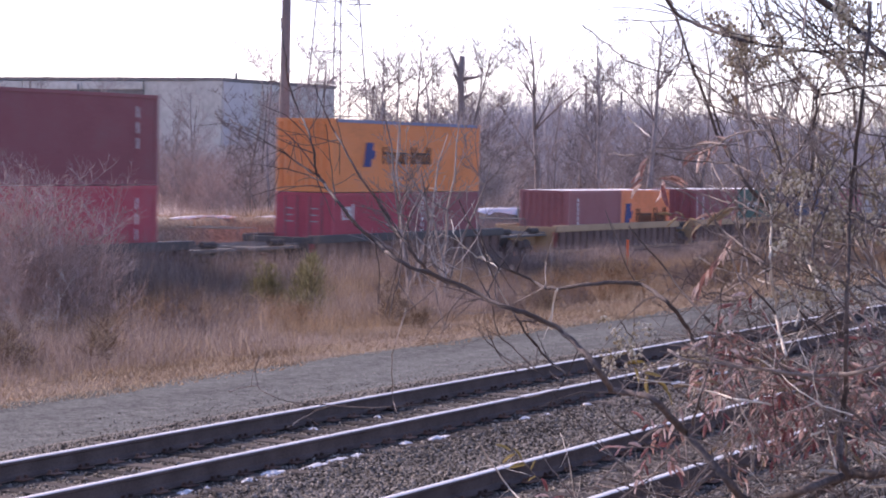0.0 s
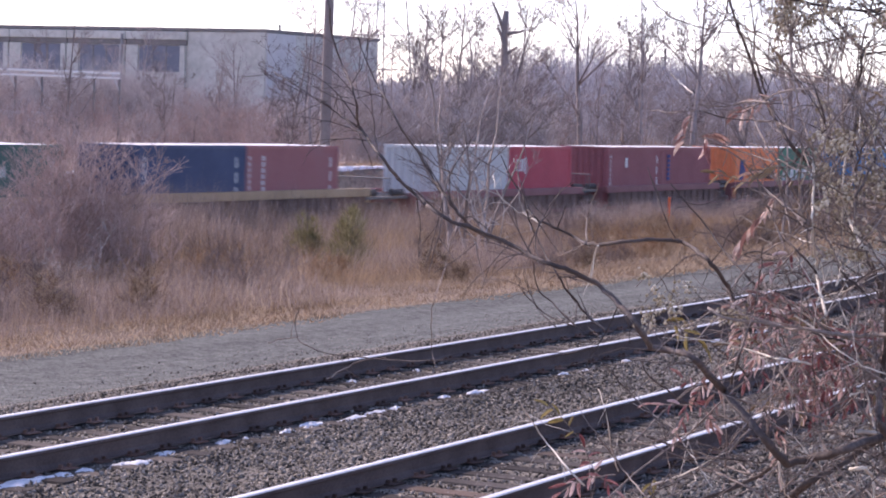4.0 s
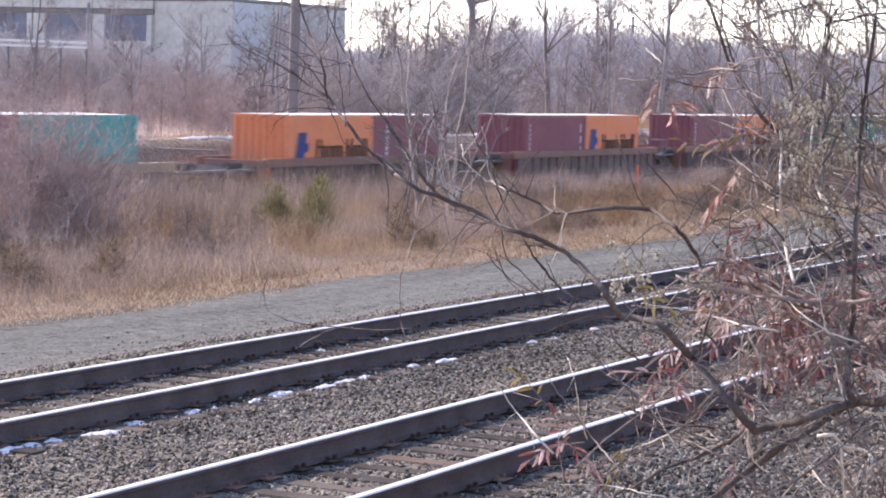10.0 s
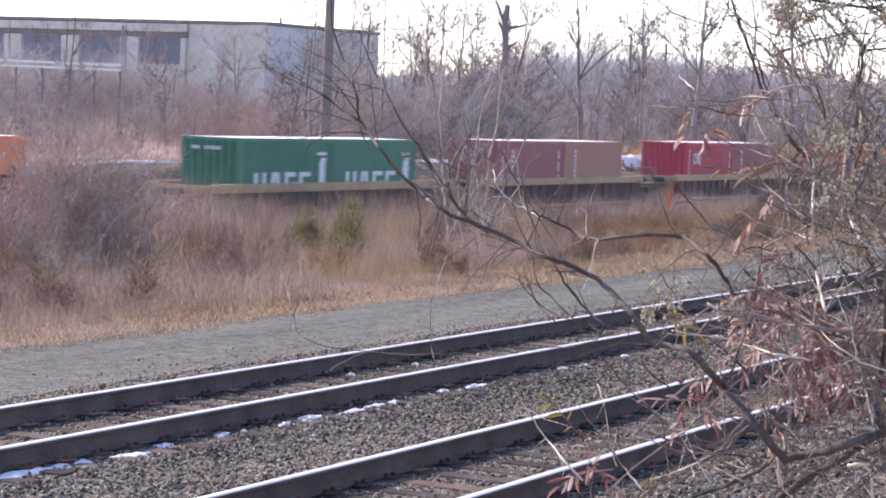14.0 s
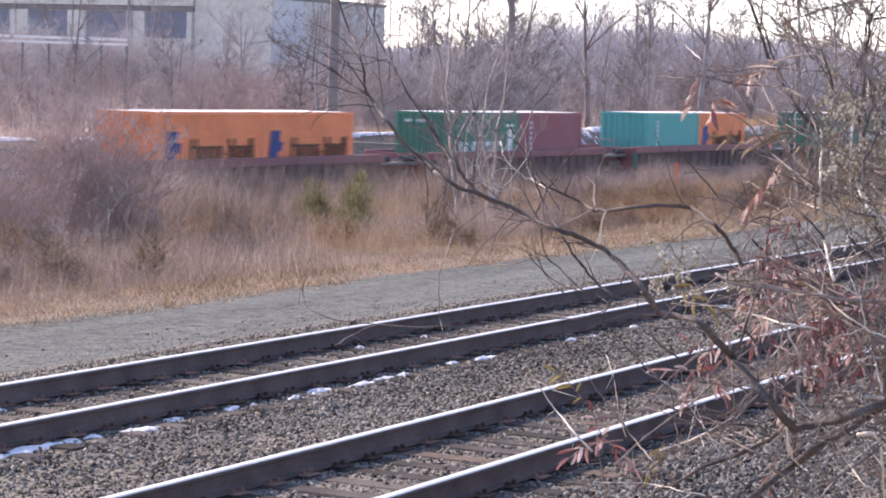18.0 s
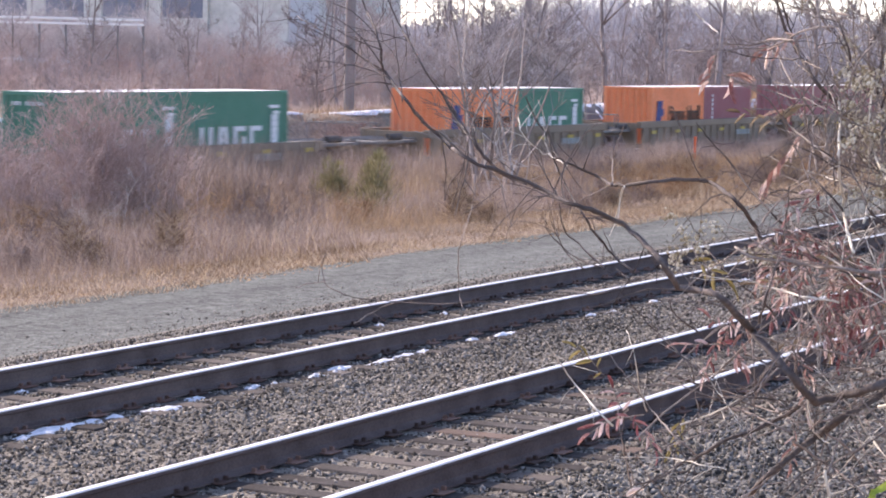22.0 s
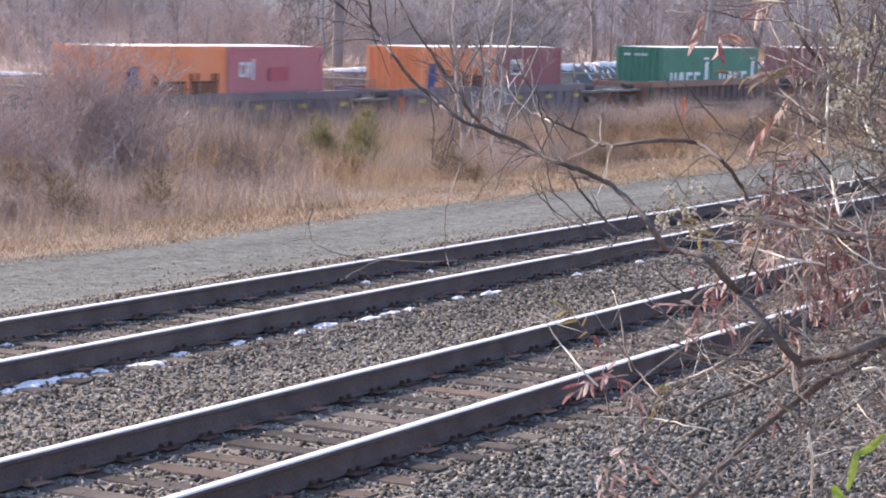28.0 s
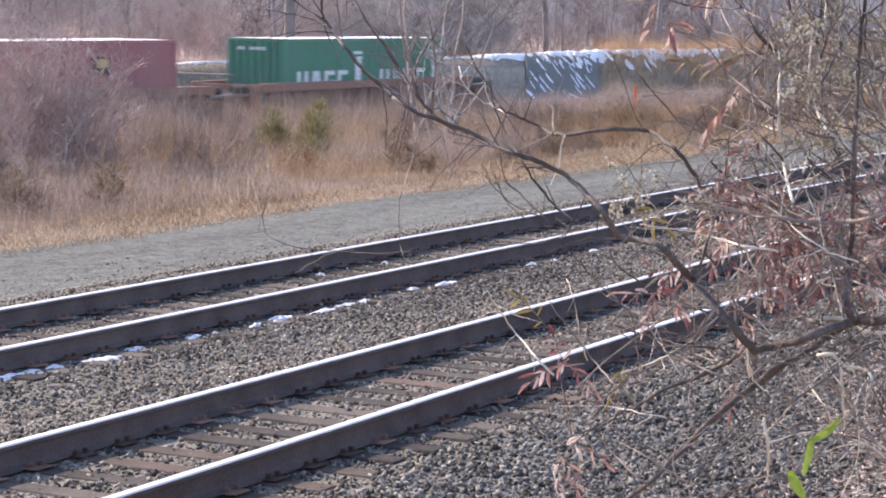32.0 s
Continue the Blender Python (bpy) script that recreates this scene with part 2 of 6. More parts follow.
def empty(name, m, label, category, group="", kind=""):
    ob = new(name)
    ob.matrix_basis = m
    return tagged(ob, label, category, group, kind)


def box(bm, x0, x1, y0, y1, z0, z1, bevel=0.0):
    r = bmesh.ops.create_cube(bm, size=1.0)
    for v in r["verts"]:
        v.co = Vector((x0 + (v.co.x + 0.5) * (x1 - x0), y0 + (v.co.y + 0.5) * (y1 - y0), z0 + (v.co.z + 0.5) * (z1 - z0)))
    if bevel:
        es = list({e for v in r["verts"] for e in v.link_edges})
        bmesh.ops.bevel(bm, geom=es, offset=bevel, segments=1, affect="EDGES")
    return bm


def boxes(*dims, bevel=0.0):
    bm = bmesh.new()
    for d in dims:
        box(bm, *d, bevel=bevel)
    return bm


def rod(bm, a, b, r, sides=8, r2=None):
    a, b = Vector(a), Vector(b)
    q = (b - a).to_track_quat("Z", "Y").to_matrix().to_4x4()
    bmesh.ops.create_cone(bm, cap_ends=True, segments=sides, radius1=r, radius2=r if r2 is None else r2, depth=(b - a).length,
                          matrix=Matrix.Translation((a + b) / 2) @ q)
    return bm


def tubes(paths, sides=4):
    """Verts and faces of tapered tubes: each path is a list of (point, radius)."""
    V, F = [], []
    ring = [(math.cos(2 * math.pi * i / sides), math.sin(2 * math.pi * i / sides)) for i in range(sides)]
    for path in paths:
        base, n = len(V), len(path)
        for k, (p, r) in enumerate(path):
            d = path[min(k + 1, n - 1)][0] - path[max(k - 1, 0)][0]
            d = d.normalized() if d.length > 1e-9 else Vector((0, 0, 1))
            s = d.cross(Vector((0.31, 0.2, 0.93)) if abs(d.z) < 0.9 else Vector((1, 0, 0))).normalized()
            u = d.cross(s)
            V += [p + s * (c * r) + u * (w * r) for c, w in ring]
        for k in range(n - 1):
            for i in range(sides):
                j = (i + 1) % sides
                F.append((base + k * sides + i, base + k * sides + j, base + (k + 1) * sides + j, base + (k + 1) * sides + i))
        F.append(tuple(base + (n - 1) * sides + i for i in range(sides)))
        F.append(tuple(base + i for i in reversed(range(sides))))
    return V, F


def ribbon_mesh(name, base, height, lean, width, mats, bend=0.5, seg=1):
    """Many thin blades at once: numpy arrays of root points, heights, lean vectors (x, y) and widths."""
    n = len(base)
    rng = np.random.default_rng(len(name) * 7 + n)
    a = rng.uniform(0, 2 * np.pi, n)
    side = np.stack([np.cos(a), np.sin(a), np.zeros(n)], 1)
    verts = []
    for k in range(seg + 1):
        f = k / seg
        c = base + np.concatenate([lean * (f ** (1 + bend))[..., None] if np.ndim(f) else lean * f ** (1 + bend), (height * f)[:, None]], 1)
        if k < seg:
            w = side * (width * (1 - 0.6 * f))[:, None] / 2
            verts += [c - w, c + w]
        else:
            verts.append(c)
    m = len(verts)
    V = np.stack(verts, 1).reshape(-1, 3)
    idx = np.arange(n)[:, None] * m
    tri = []
    for k in range(seg - 1):
        o = 2 * k
        tri += [idx + np.array([[o, o + 1, o + 3]]), idx + np.array([[o, o + 3, o + 2]])]
    o = 2 * (seg - 1)
    tri.append(idx + np.array([[o, o + 1, o + 2]]))
    T = np.concatenate(tri, 0)
    me = bpy.data.meshes.new(name)
    me.vertices.add(len(V))
    me.vertices.foreach_set("co", V.ravel())
    me.loops.add(T.size)
    me.loops.foreach_set("vertex_index", T.ravel())
    me.polygons.add(len(T))
    me.polygons.foreach_set("loop_start", np.arange(0, T.size, 3))
    me.polygons.foreach_set("loop_total", np.full(len(T), 3))
    for mt in mats:
        me.materials.append(mt)
    me.update(calc_edges=True)
    return me


def soft(e0, e1, v):
    f = np.clip((v - e0) / (e1 - e0), 0, 1)
    return f * f * (3 - 2 * f)


def wave(x, y, s=1.0):
    """A smooth uneven field between about -1 and 1."""
    return (np.sin(x * 0.71 * s + 1.3 * np.sin(y * 0.53 * s)) + np.sin(y * 0.93 * s + 1.7 * np.sin(x * 0.37 * s + 2.0)) + np.sin((x + y) * 0.41 * s + 0.6)) / 3


# ---- ground ----
RAIL_Y = {"far": (13.30, 11.79), "near": (9.22, 7.71)}
DELTA = radians(-1.27)          # the train's line turns slightly towards the near tracks
TRAIN_Y, TRAIN_Z = 43.37, -1.42   # near side of the containers, top of the far rails


def train_point(s, lat, z):
    return Vector((s * math.cos(DELTA) - lat * math.sin(DELTA), s * math.sin(DELTA) + lat * math.cos(DELTA), z))


def ground_z(x, y):
    """Bank below the viewer, track bed, service road, weedy strip, far track bed, berm and rising woods."""
    x, y = np.asarray(x, float), np.asarray(y, float)
    lat = y * math.cos(DELTA) - x * math.sin(DELTA)
    z = -0.36 + 0.0 * x
    z = z + 1.75 * (1 - soft(0.4, 4.2, y))
    z = z + 0.155 * (soft(4.6, 7.05, y) - soft(14.4, 15.1, y))
    z = z - 0.05 * soft(9.8, 10.4, y) + 0.05 * soft(10.6, 11.2, y)
    z = z - 0.16 * soft(15.0, 16.4, y)
    z = z - 0.95 * soft(19.5, 34.0, lat) - 0.3 * soft(34, 40, lat)
    z = z + 2.15 * soft(47.5, 50.5, lat) - 0.9 * soft(51.5, 55, lat)
    z = z + 2.0 * soft(60, 95, lat) + 2.2 * soft(95, 170, lat)
    z = z + 0.07 * wave(x, y, 1.0) * soft(19, 22, y) + 0.02 * wave(x, y, 3.0) * (1 - soft(5.0, 6.4, y))
    return z


def build_ground():
    xs = np.unique(np.concatenate([np.linspace(-2500, -60, 12), np.arange(-60, 6, 3.0), np.arange(6, 70, 0.5), np.arange(70, 220, 2.0), np.linspace(220, 4000, 16)]))
    ys = np.unique(np.concatenate([np.linspace(-2000, -10, 10), np.arange(-10, 1, 1.0), np.arange(1, 22, 0.25), np.arange(22, 60, 0.7), np.arange(60, 180, 3.0), np.linspace(180, 4000, 16)]))
    X, Y = np.meshgrid(xs, ys)
    Z = ground_z(X, Y)
    V = np.stack([X, Y, Z], -1).reshape(-1, 3)
    nx, ny = len(xs), len(ys)
    F, mi = [], []
    for j in range(ny - 1):
        yc = (ys[j] + ys[j + 1]) / 2
        for i in range(nx - 1):
            a = j * nx + i
            F.append((a, a + 1, a + nx + 1, a + nx))
            lat = yc * math.cos(DELTA) - (xs[i] + xs[i + 1]) / 2 * math.sin(DELTA)
            mi.append(4 if 3.4 < yc < 7.0 else 0 if 3.4 < yc < 15.9 else 1 if 15.9 <= yc < 19.2 else 3 if 41.5 < lat < 53 else 5 if lat > 53 else 2)
    me = mesh_of("ground", V, F, (M_BALLAST, M_ROAD, M_SOIL, M_BERM, M_SHOULDER, M_LITTER), True)
    me.polygons.foreach_set("material_index", mi)
    tagged(new("ground", me), "ground with grey ballast, gravel service road and dry weedy soil", "ground", kind="structure")


build_ground()


def scatter_stones():
    """Loose crushed stone over the track bed: a few lumpy shapes, turned and scaled at random."""
    rng = np.random.default_rng(4)
    shape = np.array([(1, 0, 0), (-1, 0, 0), (0, 1, 0), (0, -1, 0), (0, 0, 1), (0, 0, -1)], float)
    tri = np.array([(0, 2, 4), (2, 1, 4), (1, 3, 4), (3, 0, 4), (2, 0, 5), (1, 2, 5), (3, 1, 5), (0, 3, 5)])
    pts = []
    for y0, y1, x0k, x1k, dens in ((3.5, 4.8, 2.6, 4.6, 380), (4.7, 7.9, 1.9, 3.7, 700), (7.9, 9.3, 1.5, 3.6, 560), (9.2, 11.9, 1.3, 3.5, 760), (11.9, 13.4, 1.3, 3.4, 400), (13.3, 15.6, 1.25, 3.2, 330), (15.4, 16.6, 1.25, 3.2, 110), (16.4, 17.4, 1.2, 3.1, 35)):
        ym = (y0 + y1) / 2
        xa, xb = ym * x0k - 1.5, ym * x1k + 2
        n = int((y1 - y0) * (xb - xa) * dens)
        pts.append(np.stack([rng.uniform(xa, xb, n), rng.uniform(y0, y1, n)], 1))
    P = np.concatenate(pts)
    keep = np.ones(len(P), bool)
    for ya, yb in RAIL_Y.values():
        for y in (ya, yb):
            keep &= np.abs(P[:, 1] - y) > 0.1
    P = P[keep]
    n = len(P)
    size = (0.009 + 0.018 * rng.uniform(0, 1, n) ** 1.4) * (1 - 0.35 * soft(13.5, 15.5, P[:, 1])) * (1.22 - 0.22 * soft(6.5, 7.5, P[:, 1]))
    inside = ((P[:, 1] > 7.15) & (P[:, 1] < 9.45)) | ((P[:, 1] > 11.25) & (P[:, 1] < 13.5))
    ends = ((P[:, 1] > 7.15) & (P[:, 1] < 7.65)) | ((P[:, 1] > 11.25) & (P[:, 1] < 11.7))
    tie = np.abs(((P[:, 0] + 0.12) % 0.51) - 0.12) < 0.12
    drop = inside & tie & (rng.uniform(0, 1, n) < np.where(ends, 0.88, 0.8))
    P, size = P[~drop], size[~drop]
    n = len(P)
    q = rng.normal(size=(n, 4))
    q /= np.linalg.norm(q, axis=1)[:, None]
    w, x, y, z = q.T
    R = np.stack([1 - 2 * (y * y + z * z), 2 * (x * y - z * w), 2 * (x * z + y * w), 2 * (x * y + z * w), 1 - 2 * (x * x + z * z), 2 * (y * z - x * w),
                  2 * (x * z - y * w), 2 * (y * z + x * w), 1 - 2 * (x * x + y * y)], 1).reshape(-1, 3, 3)
    S = (shape[None] * rng.uniform(0.6, 1.3, (n, 6, 1)) + rng.normal(0, 0.25, (n, 6, 3))) * rng.uniform(0.5, 1.35, (n, 1, 3))
    S = np.einsum("nij,nkj->nki", R, S) * size[:, None, None]
    zc = ground_z(P[:, 0], P[:, 1]) + size * 0.12
    V = (S + np.concatenate([P, zc[:, None]], 1)[:, None, :]).reshape(-1, 3)
    T = (np.arange(n)[:, None, None] * 6 + tri[None]).reshape(-1, 3)
    me = bpy.data.meshes.new("ballast_stones")
    me.vertices.add(len(V))
    me.vertices.foreach_set("co", V.ravel())
    me.loops.add(T.size)
    me.loops.foreach_set("vertex_index", T.ravel())
    me.polygons.add(len(T))
    me.polygons.foreach_set("loop_start", np.arange(0, T.size, 3))
    me.polygons.foreach_set("loop_total", np.full(len(T), 3))
    me.materials.append(M_STONE), me.materials.append(M_STONE_GREY)
    shoulder = (P[:, 1] + rng.normal(0, 0.25, n) < 7.1) & (rng.uniform(0, 1, n) < 0.85)
    me.polygons.foreach_set("material_index", np.repeat(shoulder.astype(np.int32), len(tri)))
    me.update(calc_edges=True)
    tagged(new("ballast_stones", me), "loose grey and brown crushed stone between the rails", "gravel", kind="stuff")


scatter_stones()


# ---- the two near tracks ----
def rail_mesh(x0, x1):
    """T-rail profile: wide foot, thin web, rounded head with a polished top."""
    half = [(0.076, -0.185), (0.076, -0.172), (0.03, -0.158), (0.011, -0.14), (0.011, -0.05), (0.036, -0.038), (0.037, -0.012), (0.030, -0.002)]
    prof = half + [(0.012, 0.0), (-0.012, 0.0)] + [(-a, b) for a, b in reversed(half)]
    n = len(prof)
    V = [(x, a, b) for x in (x0, x1) for a, b in prof]
    F = [(i, i + 1, n + i + 1, n + i) for i in range(n - 1)] + [(n - 1, 0, n, 2 * n - 1), tuple(range(n))[::-1], tuple(range(n, 2 * n))]
    me = mesh_of("rail", V, F, (M_RAIL, M_RAILTOP))
    for p in me.polygons:
        zc = sum(me.vertices[i].co.z for i in p.vertices) / len(p.vertices)
        if zc > -0.009 and len(p.vertices) == 4:
            p.material_index = 1
    return me


def build_track(name, ya, yb, label):
    track = empty(name, pose(0, 0, 0), label, "railway track", kind="structure")
    me = rail_mesh(-80, 900)
    for y in (ya, yb):
        part("rail", me, None, track).location = (0, y, 0)
    rng = random.Random(int(ya * 10))
    bm = bmesh.new()
    box(bm, -0.115, 0.115, -1.3, 1.3, -0.36, -0.187, bevel=0.012)
    tie = bpy.data.meshes.new("tie")
    bm.to_mesh(tie)
    bm.free()
    tie_old, tie_new = tie, tie.copy()
    tie_old.materials.append(M_TIE), tie_new.materials.append(M_TIE_RED)
    bm = bmesh.new()
    box(bm, -0.1, 0.1, -0.17, 0.17, -0.188, -0.176, bevel=0.004)
    for sx, sy in ((-0.06, -0.095), (0.06, -0.095), (-0.06, 0.095), (0.06, 0.095)):
        box(bm, sx - 0.012, sx + 0.012, sy - 0.018, sy + 0.018, -0.178, -0.145, bevel=0.003)
    plate = bpy.data.meshes.new("tie_plate")
    bm.to_mesh(plate)
    bm.free()
    plate.materials.append(M_PLATE)
    mid = (ya + yb) / 2
    for k in range(110):
        x = 8.67 + 0.51 * k
        red = name == "track_near" and k in (4, 9, 10, 17, 22)
        t = part("tie", tie_new if red else tie_old, None, track)
        t.matrix_basis = pose(x + rng.uniform(-0.02, 0.02), mid + rng.uniform(-0.05, 0.05), rng.uniform(-0.012, 0.0), 0, 0, rng.uniform(-1.2, 1.2))
        if k < 75:
            for y in (ya, yb):
                part("tie_plate", plate, None, track).location = (x, y, 0.002)


build_track("track_far", *RAIL_Y["far"], "straight railway track with polished rails on wooden ties")
build_track("track_near", *RAIL_Y["near"], "straight railway track with rusty rails on split wooden ties")


def blob(name, x, y, rx, ry, h, mat, seed):
    """A low uneven patch, melted at the rim."""
    rng = random.Random(seed)
    V, F, n = [], [], 18
    prof = ((1.0, -0.02), (0.92, 0.35), (0.62, 0.8), (0.25, 1.0))
    for f, z in prof:
        for i in range(n):
            a = 2 * math.pi * i / n
            k = f * (1 + 0.3 * math.sin(3 * a + seed) + 0.24 * math.sin(5 * a + 2.1 * seed) + 0.16 * math.sin(7 * a + 0.7 * seed))
            V.append((rx * k * math.cos(a), ry * k * math.sin(a), h * z * (0.55 + 0.7 * rng.random()) - 0.012))
    V.append((0, 0, h))
    for r in range(len(prof) - 1):
        for i in range(n):
            j = (i + 1) % n
            F.append((r * n + i, r * n + j, (r + 1) * n + j, (r + 1) * n + i))
    F += [((len(prof) - 1) * n + i, (len(prof) - 1) * n + (i + 1) % n, len(V) - 1) for i in range(n)]
    ob = new(name, mesh_of(name, V, F, (mat,), True))
    ob.location = (x, y, float(ground_z(x, y)))
    return ob


SNOWS = ((15.11, 11.53, 0.15), (15.51, 11.56, 0.38), (15.80, 11.56, 0.23), (16.05, 11.56, 0.19), (16.39, 11.56, 0.15), (16.84, 11.48, 0.18), (17.04, 11.43, 0.22), (17.66, 11.56, 0.15), (18.57, 11.53, 0.17), (19.58, 11.46, 0.17), (20.15, 11.53, 0.26), (20.92, 11.43, 0.27), (21.41, 11.46, 0.20), (21.85, 11.48, 0.17), (23.01, 11.50, 0.22), (23.71, 11.45, 0.31), (26.17, 11.47, 0.14), (26.64, 11.39, 0.14), (23.66, 13.01, 0.12), (25.21, 12.97, 0.08), (17.14, 13.09, 0.10), (14.40, 11.55, 0.32), (13.60, 11.50, 0.26), (28.10, 11.45, 0.15), (31.60, 11.50, 0.28), (32.40, 11.50, 0.26), (33.50, 11.50, 0.26), (18.90, 11.50, 0.08), (19.90, 11.42, 0.09))
for i, (x, y, r) in enumerate(SNOWS):
    tagged(blob("snow_patch", x, y, r * 0.95, 0.035 + 0.14 * r, 0.03 + 0.04 * r, M_SNOW, i + 1), "small melting patch of old snow on the ballast", "snow", group="snow along the rail")


# ---- weeds ----
def far_woods(rng):
    """The grey mass of distant bare trees, haze painted in: rounded crowns of fine upturned twigs on thin stems."""
    n, per = 1500, 120
    az = np.radians(rng.uniform(13.5, 28.5, n))
    dist = rng.uniform(170, 300, n)
    x, y = dist * np.cos(az), dist * np.sin(az)
    tall = rng.uniform(4.2, 7.4, n) * (0.9 + 0.25 * wave(x, y, 0.12)) * (1 - 0.52 * soft(23.8, 26.8, np.degrees(az)))
    wide = rng.uniform(1.2, 2.6, n)
    k = np.repeat(np.arange(n), per)
    m = len(k)
    f = rng.uniform(0, 1, m) ** 0.7
    a = rng.uniform(0, 2 * np.pi, m)
    r = wide[k] * np.sin(np.pi * (0.12 + 0.86 * f)) ** 0.7 * rng.uniform(0.05, 1, m) ** 0.6
    base = np.stack([x[k] + r * np.cos(a), y[k] + r * np.sin(a), ground_z(x, y)[k] + f * tall[k]], 1)
    size = rng.uniform(0.5, 1.9, m) * (1.25 - 0.6 * f)
    lean = np.stack([np.cos(a), np.sin(a)], 1) * (size * rng.uniform(0.2, 1.0, m))[:, None] + rng.normal(0, 0.25, (m, 2))
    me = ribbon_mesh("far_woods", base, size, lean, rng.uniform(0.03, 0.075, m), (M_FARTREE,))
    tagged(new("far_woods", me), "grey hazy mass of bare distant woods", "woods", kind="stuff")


def weeds():
    rng = np.random.default_rng(11)

    def field(name, n, xr, yr, lo, hi, wid, lean, mat, label, taller=None, keep=None, fuzz=0.0):
        y = rng.uniform(*yr, n)
        x = y * rng.uniform(*xr, n)
        lat = y * math.cos(DELTA) - x * math.sin(DELTA)
        clear = (lat < 42.3) | (lat > 47.0)
        x, y = x[clear], y[clear]
        if keep is not None:
            k = keep(x, y)
            x, y = x[k], y[k]
        m = len(x)
        h = rng.uniform(lo, hi, m) * (0.75 + 0.35 * wave(x, y, 0.9) + 0.2 * wave(x, y, 2.7))
        if taller is not None:
            h = h * taller(x, y)
        h = np.maximum(h, lo * 0.4)
        base = np.stack([x, y, ground_z(x, y) - 0.03], 1)
        ln = rng.normal(0, lean, (m, 2)) * h[:, None]
        if fuzz:
            # side twigs and seed tops that branch off the stalks
            up = rng.uniform(0, 1, m) < fuzz
            base[up, 2] += h[up] * rng.uniform(0.15, 0.85, up.sum())
            h = np.where(up, h * rng.uniform(0.05, 0.3, m), h)
            ln = np.where(up[:, None], rng.normal(0, 0.12, (m, 2)), ln)
        me = ribbon_mesh(name, base, h, ln, rng.uniform(0.6, 1.4, m) * wid, (mat,))
        tagged(new(name, me), label, "dry grass", kind="stuff")

    def litter(name, n, length, wid, label, keep):
        """Bits that lie almost flat on the stones of the near bank."""
        y = rng.uniform(3.7, 5.9, n)
        x = y * rng.uniform(2.4, 4.4, n)
        k = keep(x, y)
        x, y = x[k], y[k]
        m = len(x)
        a, f = rng.uniform(0, 2 * np.pi, m), length * rng.uniform(0.5, 1.2, m)
        me = ribbon_mesh(name, np.stack([x, y, ground_z(x, y) + 0.022], 1), f * rng.uniform(0.1, 0.4, m), np.stack([f * np.cos(a), f * np.sin(a)], 1), rng.uniform(0.6, 1.4, m) * wid, (M_LEAF_LITTER,))
        tagged(new(name, me), label, "leaf litter", kind="stuff")

    field("straw_verge", 62000, (1.15, 4.4), (18.5, 20.9), 0.05, 0.2, 0.014, 0.9, M_STRAW, "flattened straw-coloured grass along the road edge",
          keep=lambda x, y: y > 18.95 + 0.22 * wave(x, y * 0, 0.9) + 0.12 * wave(x, y, 3.1))
    field("dry_weeds", 290000, (1.1, 4.4), (20.3, 41.0), 0.4, 1.2, 0.009, 0.42, M_BRUSH, "dense dry pinkish-brown weeds on the strip by the train",
          taller=lambda x, y: (0.28 + 0.55 * soft(20.5, 27, y) + 0.75 * soft(30, 36.5, y) + 0.4 * soft(34, 39, y) * (1 - soft(1.95, 2.1, x / y))) * (1 - 0.38 * soft(2.05, 2.4, x / y)), fuzz=0.55)
    field("trackside_weeds", 120000, (1.1, 3.3), (35.0, 42.2), 0.9, 1.95, 0.012, 0.3, M_MAUVE, "tall grey-brown weeds along the foot of the train",
          taller=lambda x, y: 1.05 + 0.3 * (1 - soft(1.5, 1.8, x / y)) - 0.2 * soft(1.9, 2.4, x / y), keep=lambda x, y: x / y < 3.0 + 0.2 * wave(x, y, 0.5), fuzz=0.4)
    field("weed_tufts", 60000, (1.1, 4.4), (20.0, 39.0), 0.3, 0.9, 0.01, 0.5, M_STRAW, "scattered tufts of straw-coloured grass among weeds",
          keep=lambda x, y: wave(x, y, 0.8) + 0.3 * wave(x, y, 2.3) > 0.15, fuzz=0.4)
    field("mauve_stalks", 130000, (1.1, 4.0), (20.4, 30.0), 0.45, 1.15, 0.007, 0.3, M_MAUVE, "hazy stand of thin grey-mauve weed stalks",
          taller=lambda x, y: 0.6 + 0.55 * soft(20.6, 24, y), keep=lambda x, y: wave(x + 9, y * 1.5, 0.45) + 0.3 * wave(x, y, 1.9) + 1.1 * (2.0 - x / y) > 0.1, fuzz=0.55)
    field("rusty_weeds", 45000, (1.3, 4.0), (24.0, 36.0), 0.4, 1.0, 0.009, 0.4, M_RUSTWEED, "patches of rusty orange dry weeds",
          keep=lambda x, y: wave(x - 4, y * 1.3, 0.5) + 0.3 * wave(x, y, 1.7) > 0.12, fuzz=0.55)
    far_woods(rng)
    field("berm_weeds", 34000, (1.15, 4.4), (45.5, 52.0), 0.15, 0.55, 0.018, 0.6, M_BRUSH, "sparse dry weeds on the grey berm behind the far track",
          keep=lambda x, y: (x < 97) | (x > 111) | (y + 0.022 * x > 51.3))
    field("berm_brush", 70000, (2.1, 4.4), (44.5, 51.5), 0.5, 1.3, 0.02, 0.4, M_RUSTWEED, "tan dry brush on the berm beyond the dark sheet",
          keep=lambda x, y: x > 111.0 + 2.0 * (y + 0.022 * x - 47.2), fuzz=0.4)
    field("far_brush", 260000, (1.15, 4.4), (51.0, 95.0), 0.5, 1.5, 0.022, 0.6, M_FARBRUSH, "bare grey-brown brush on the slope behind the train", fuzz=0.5)
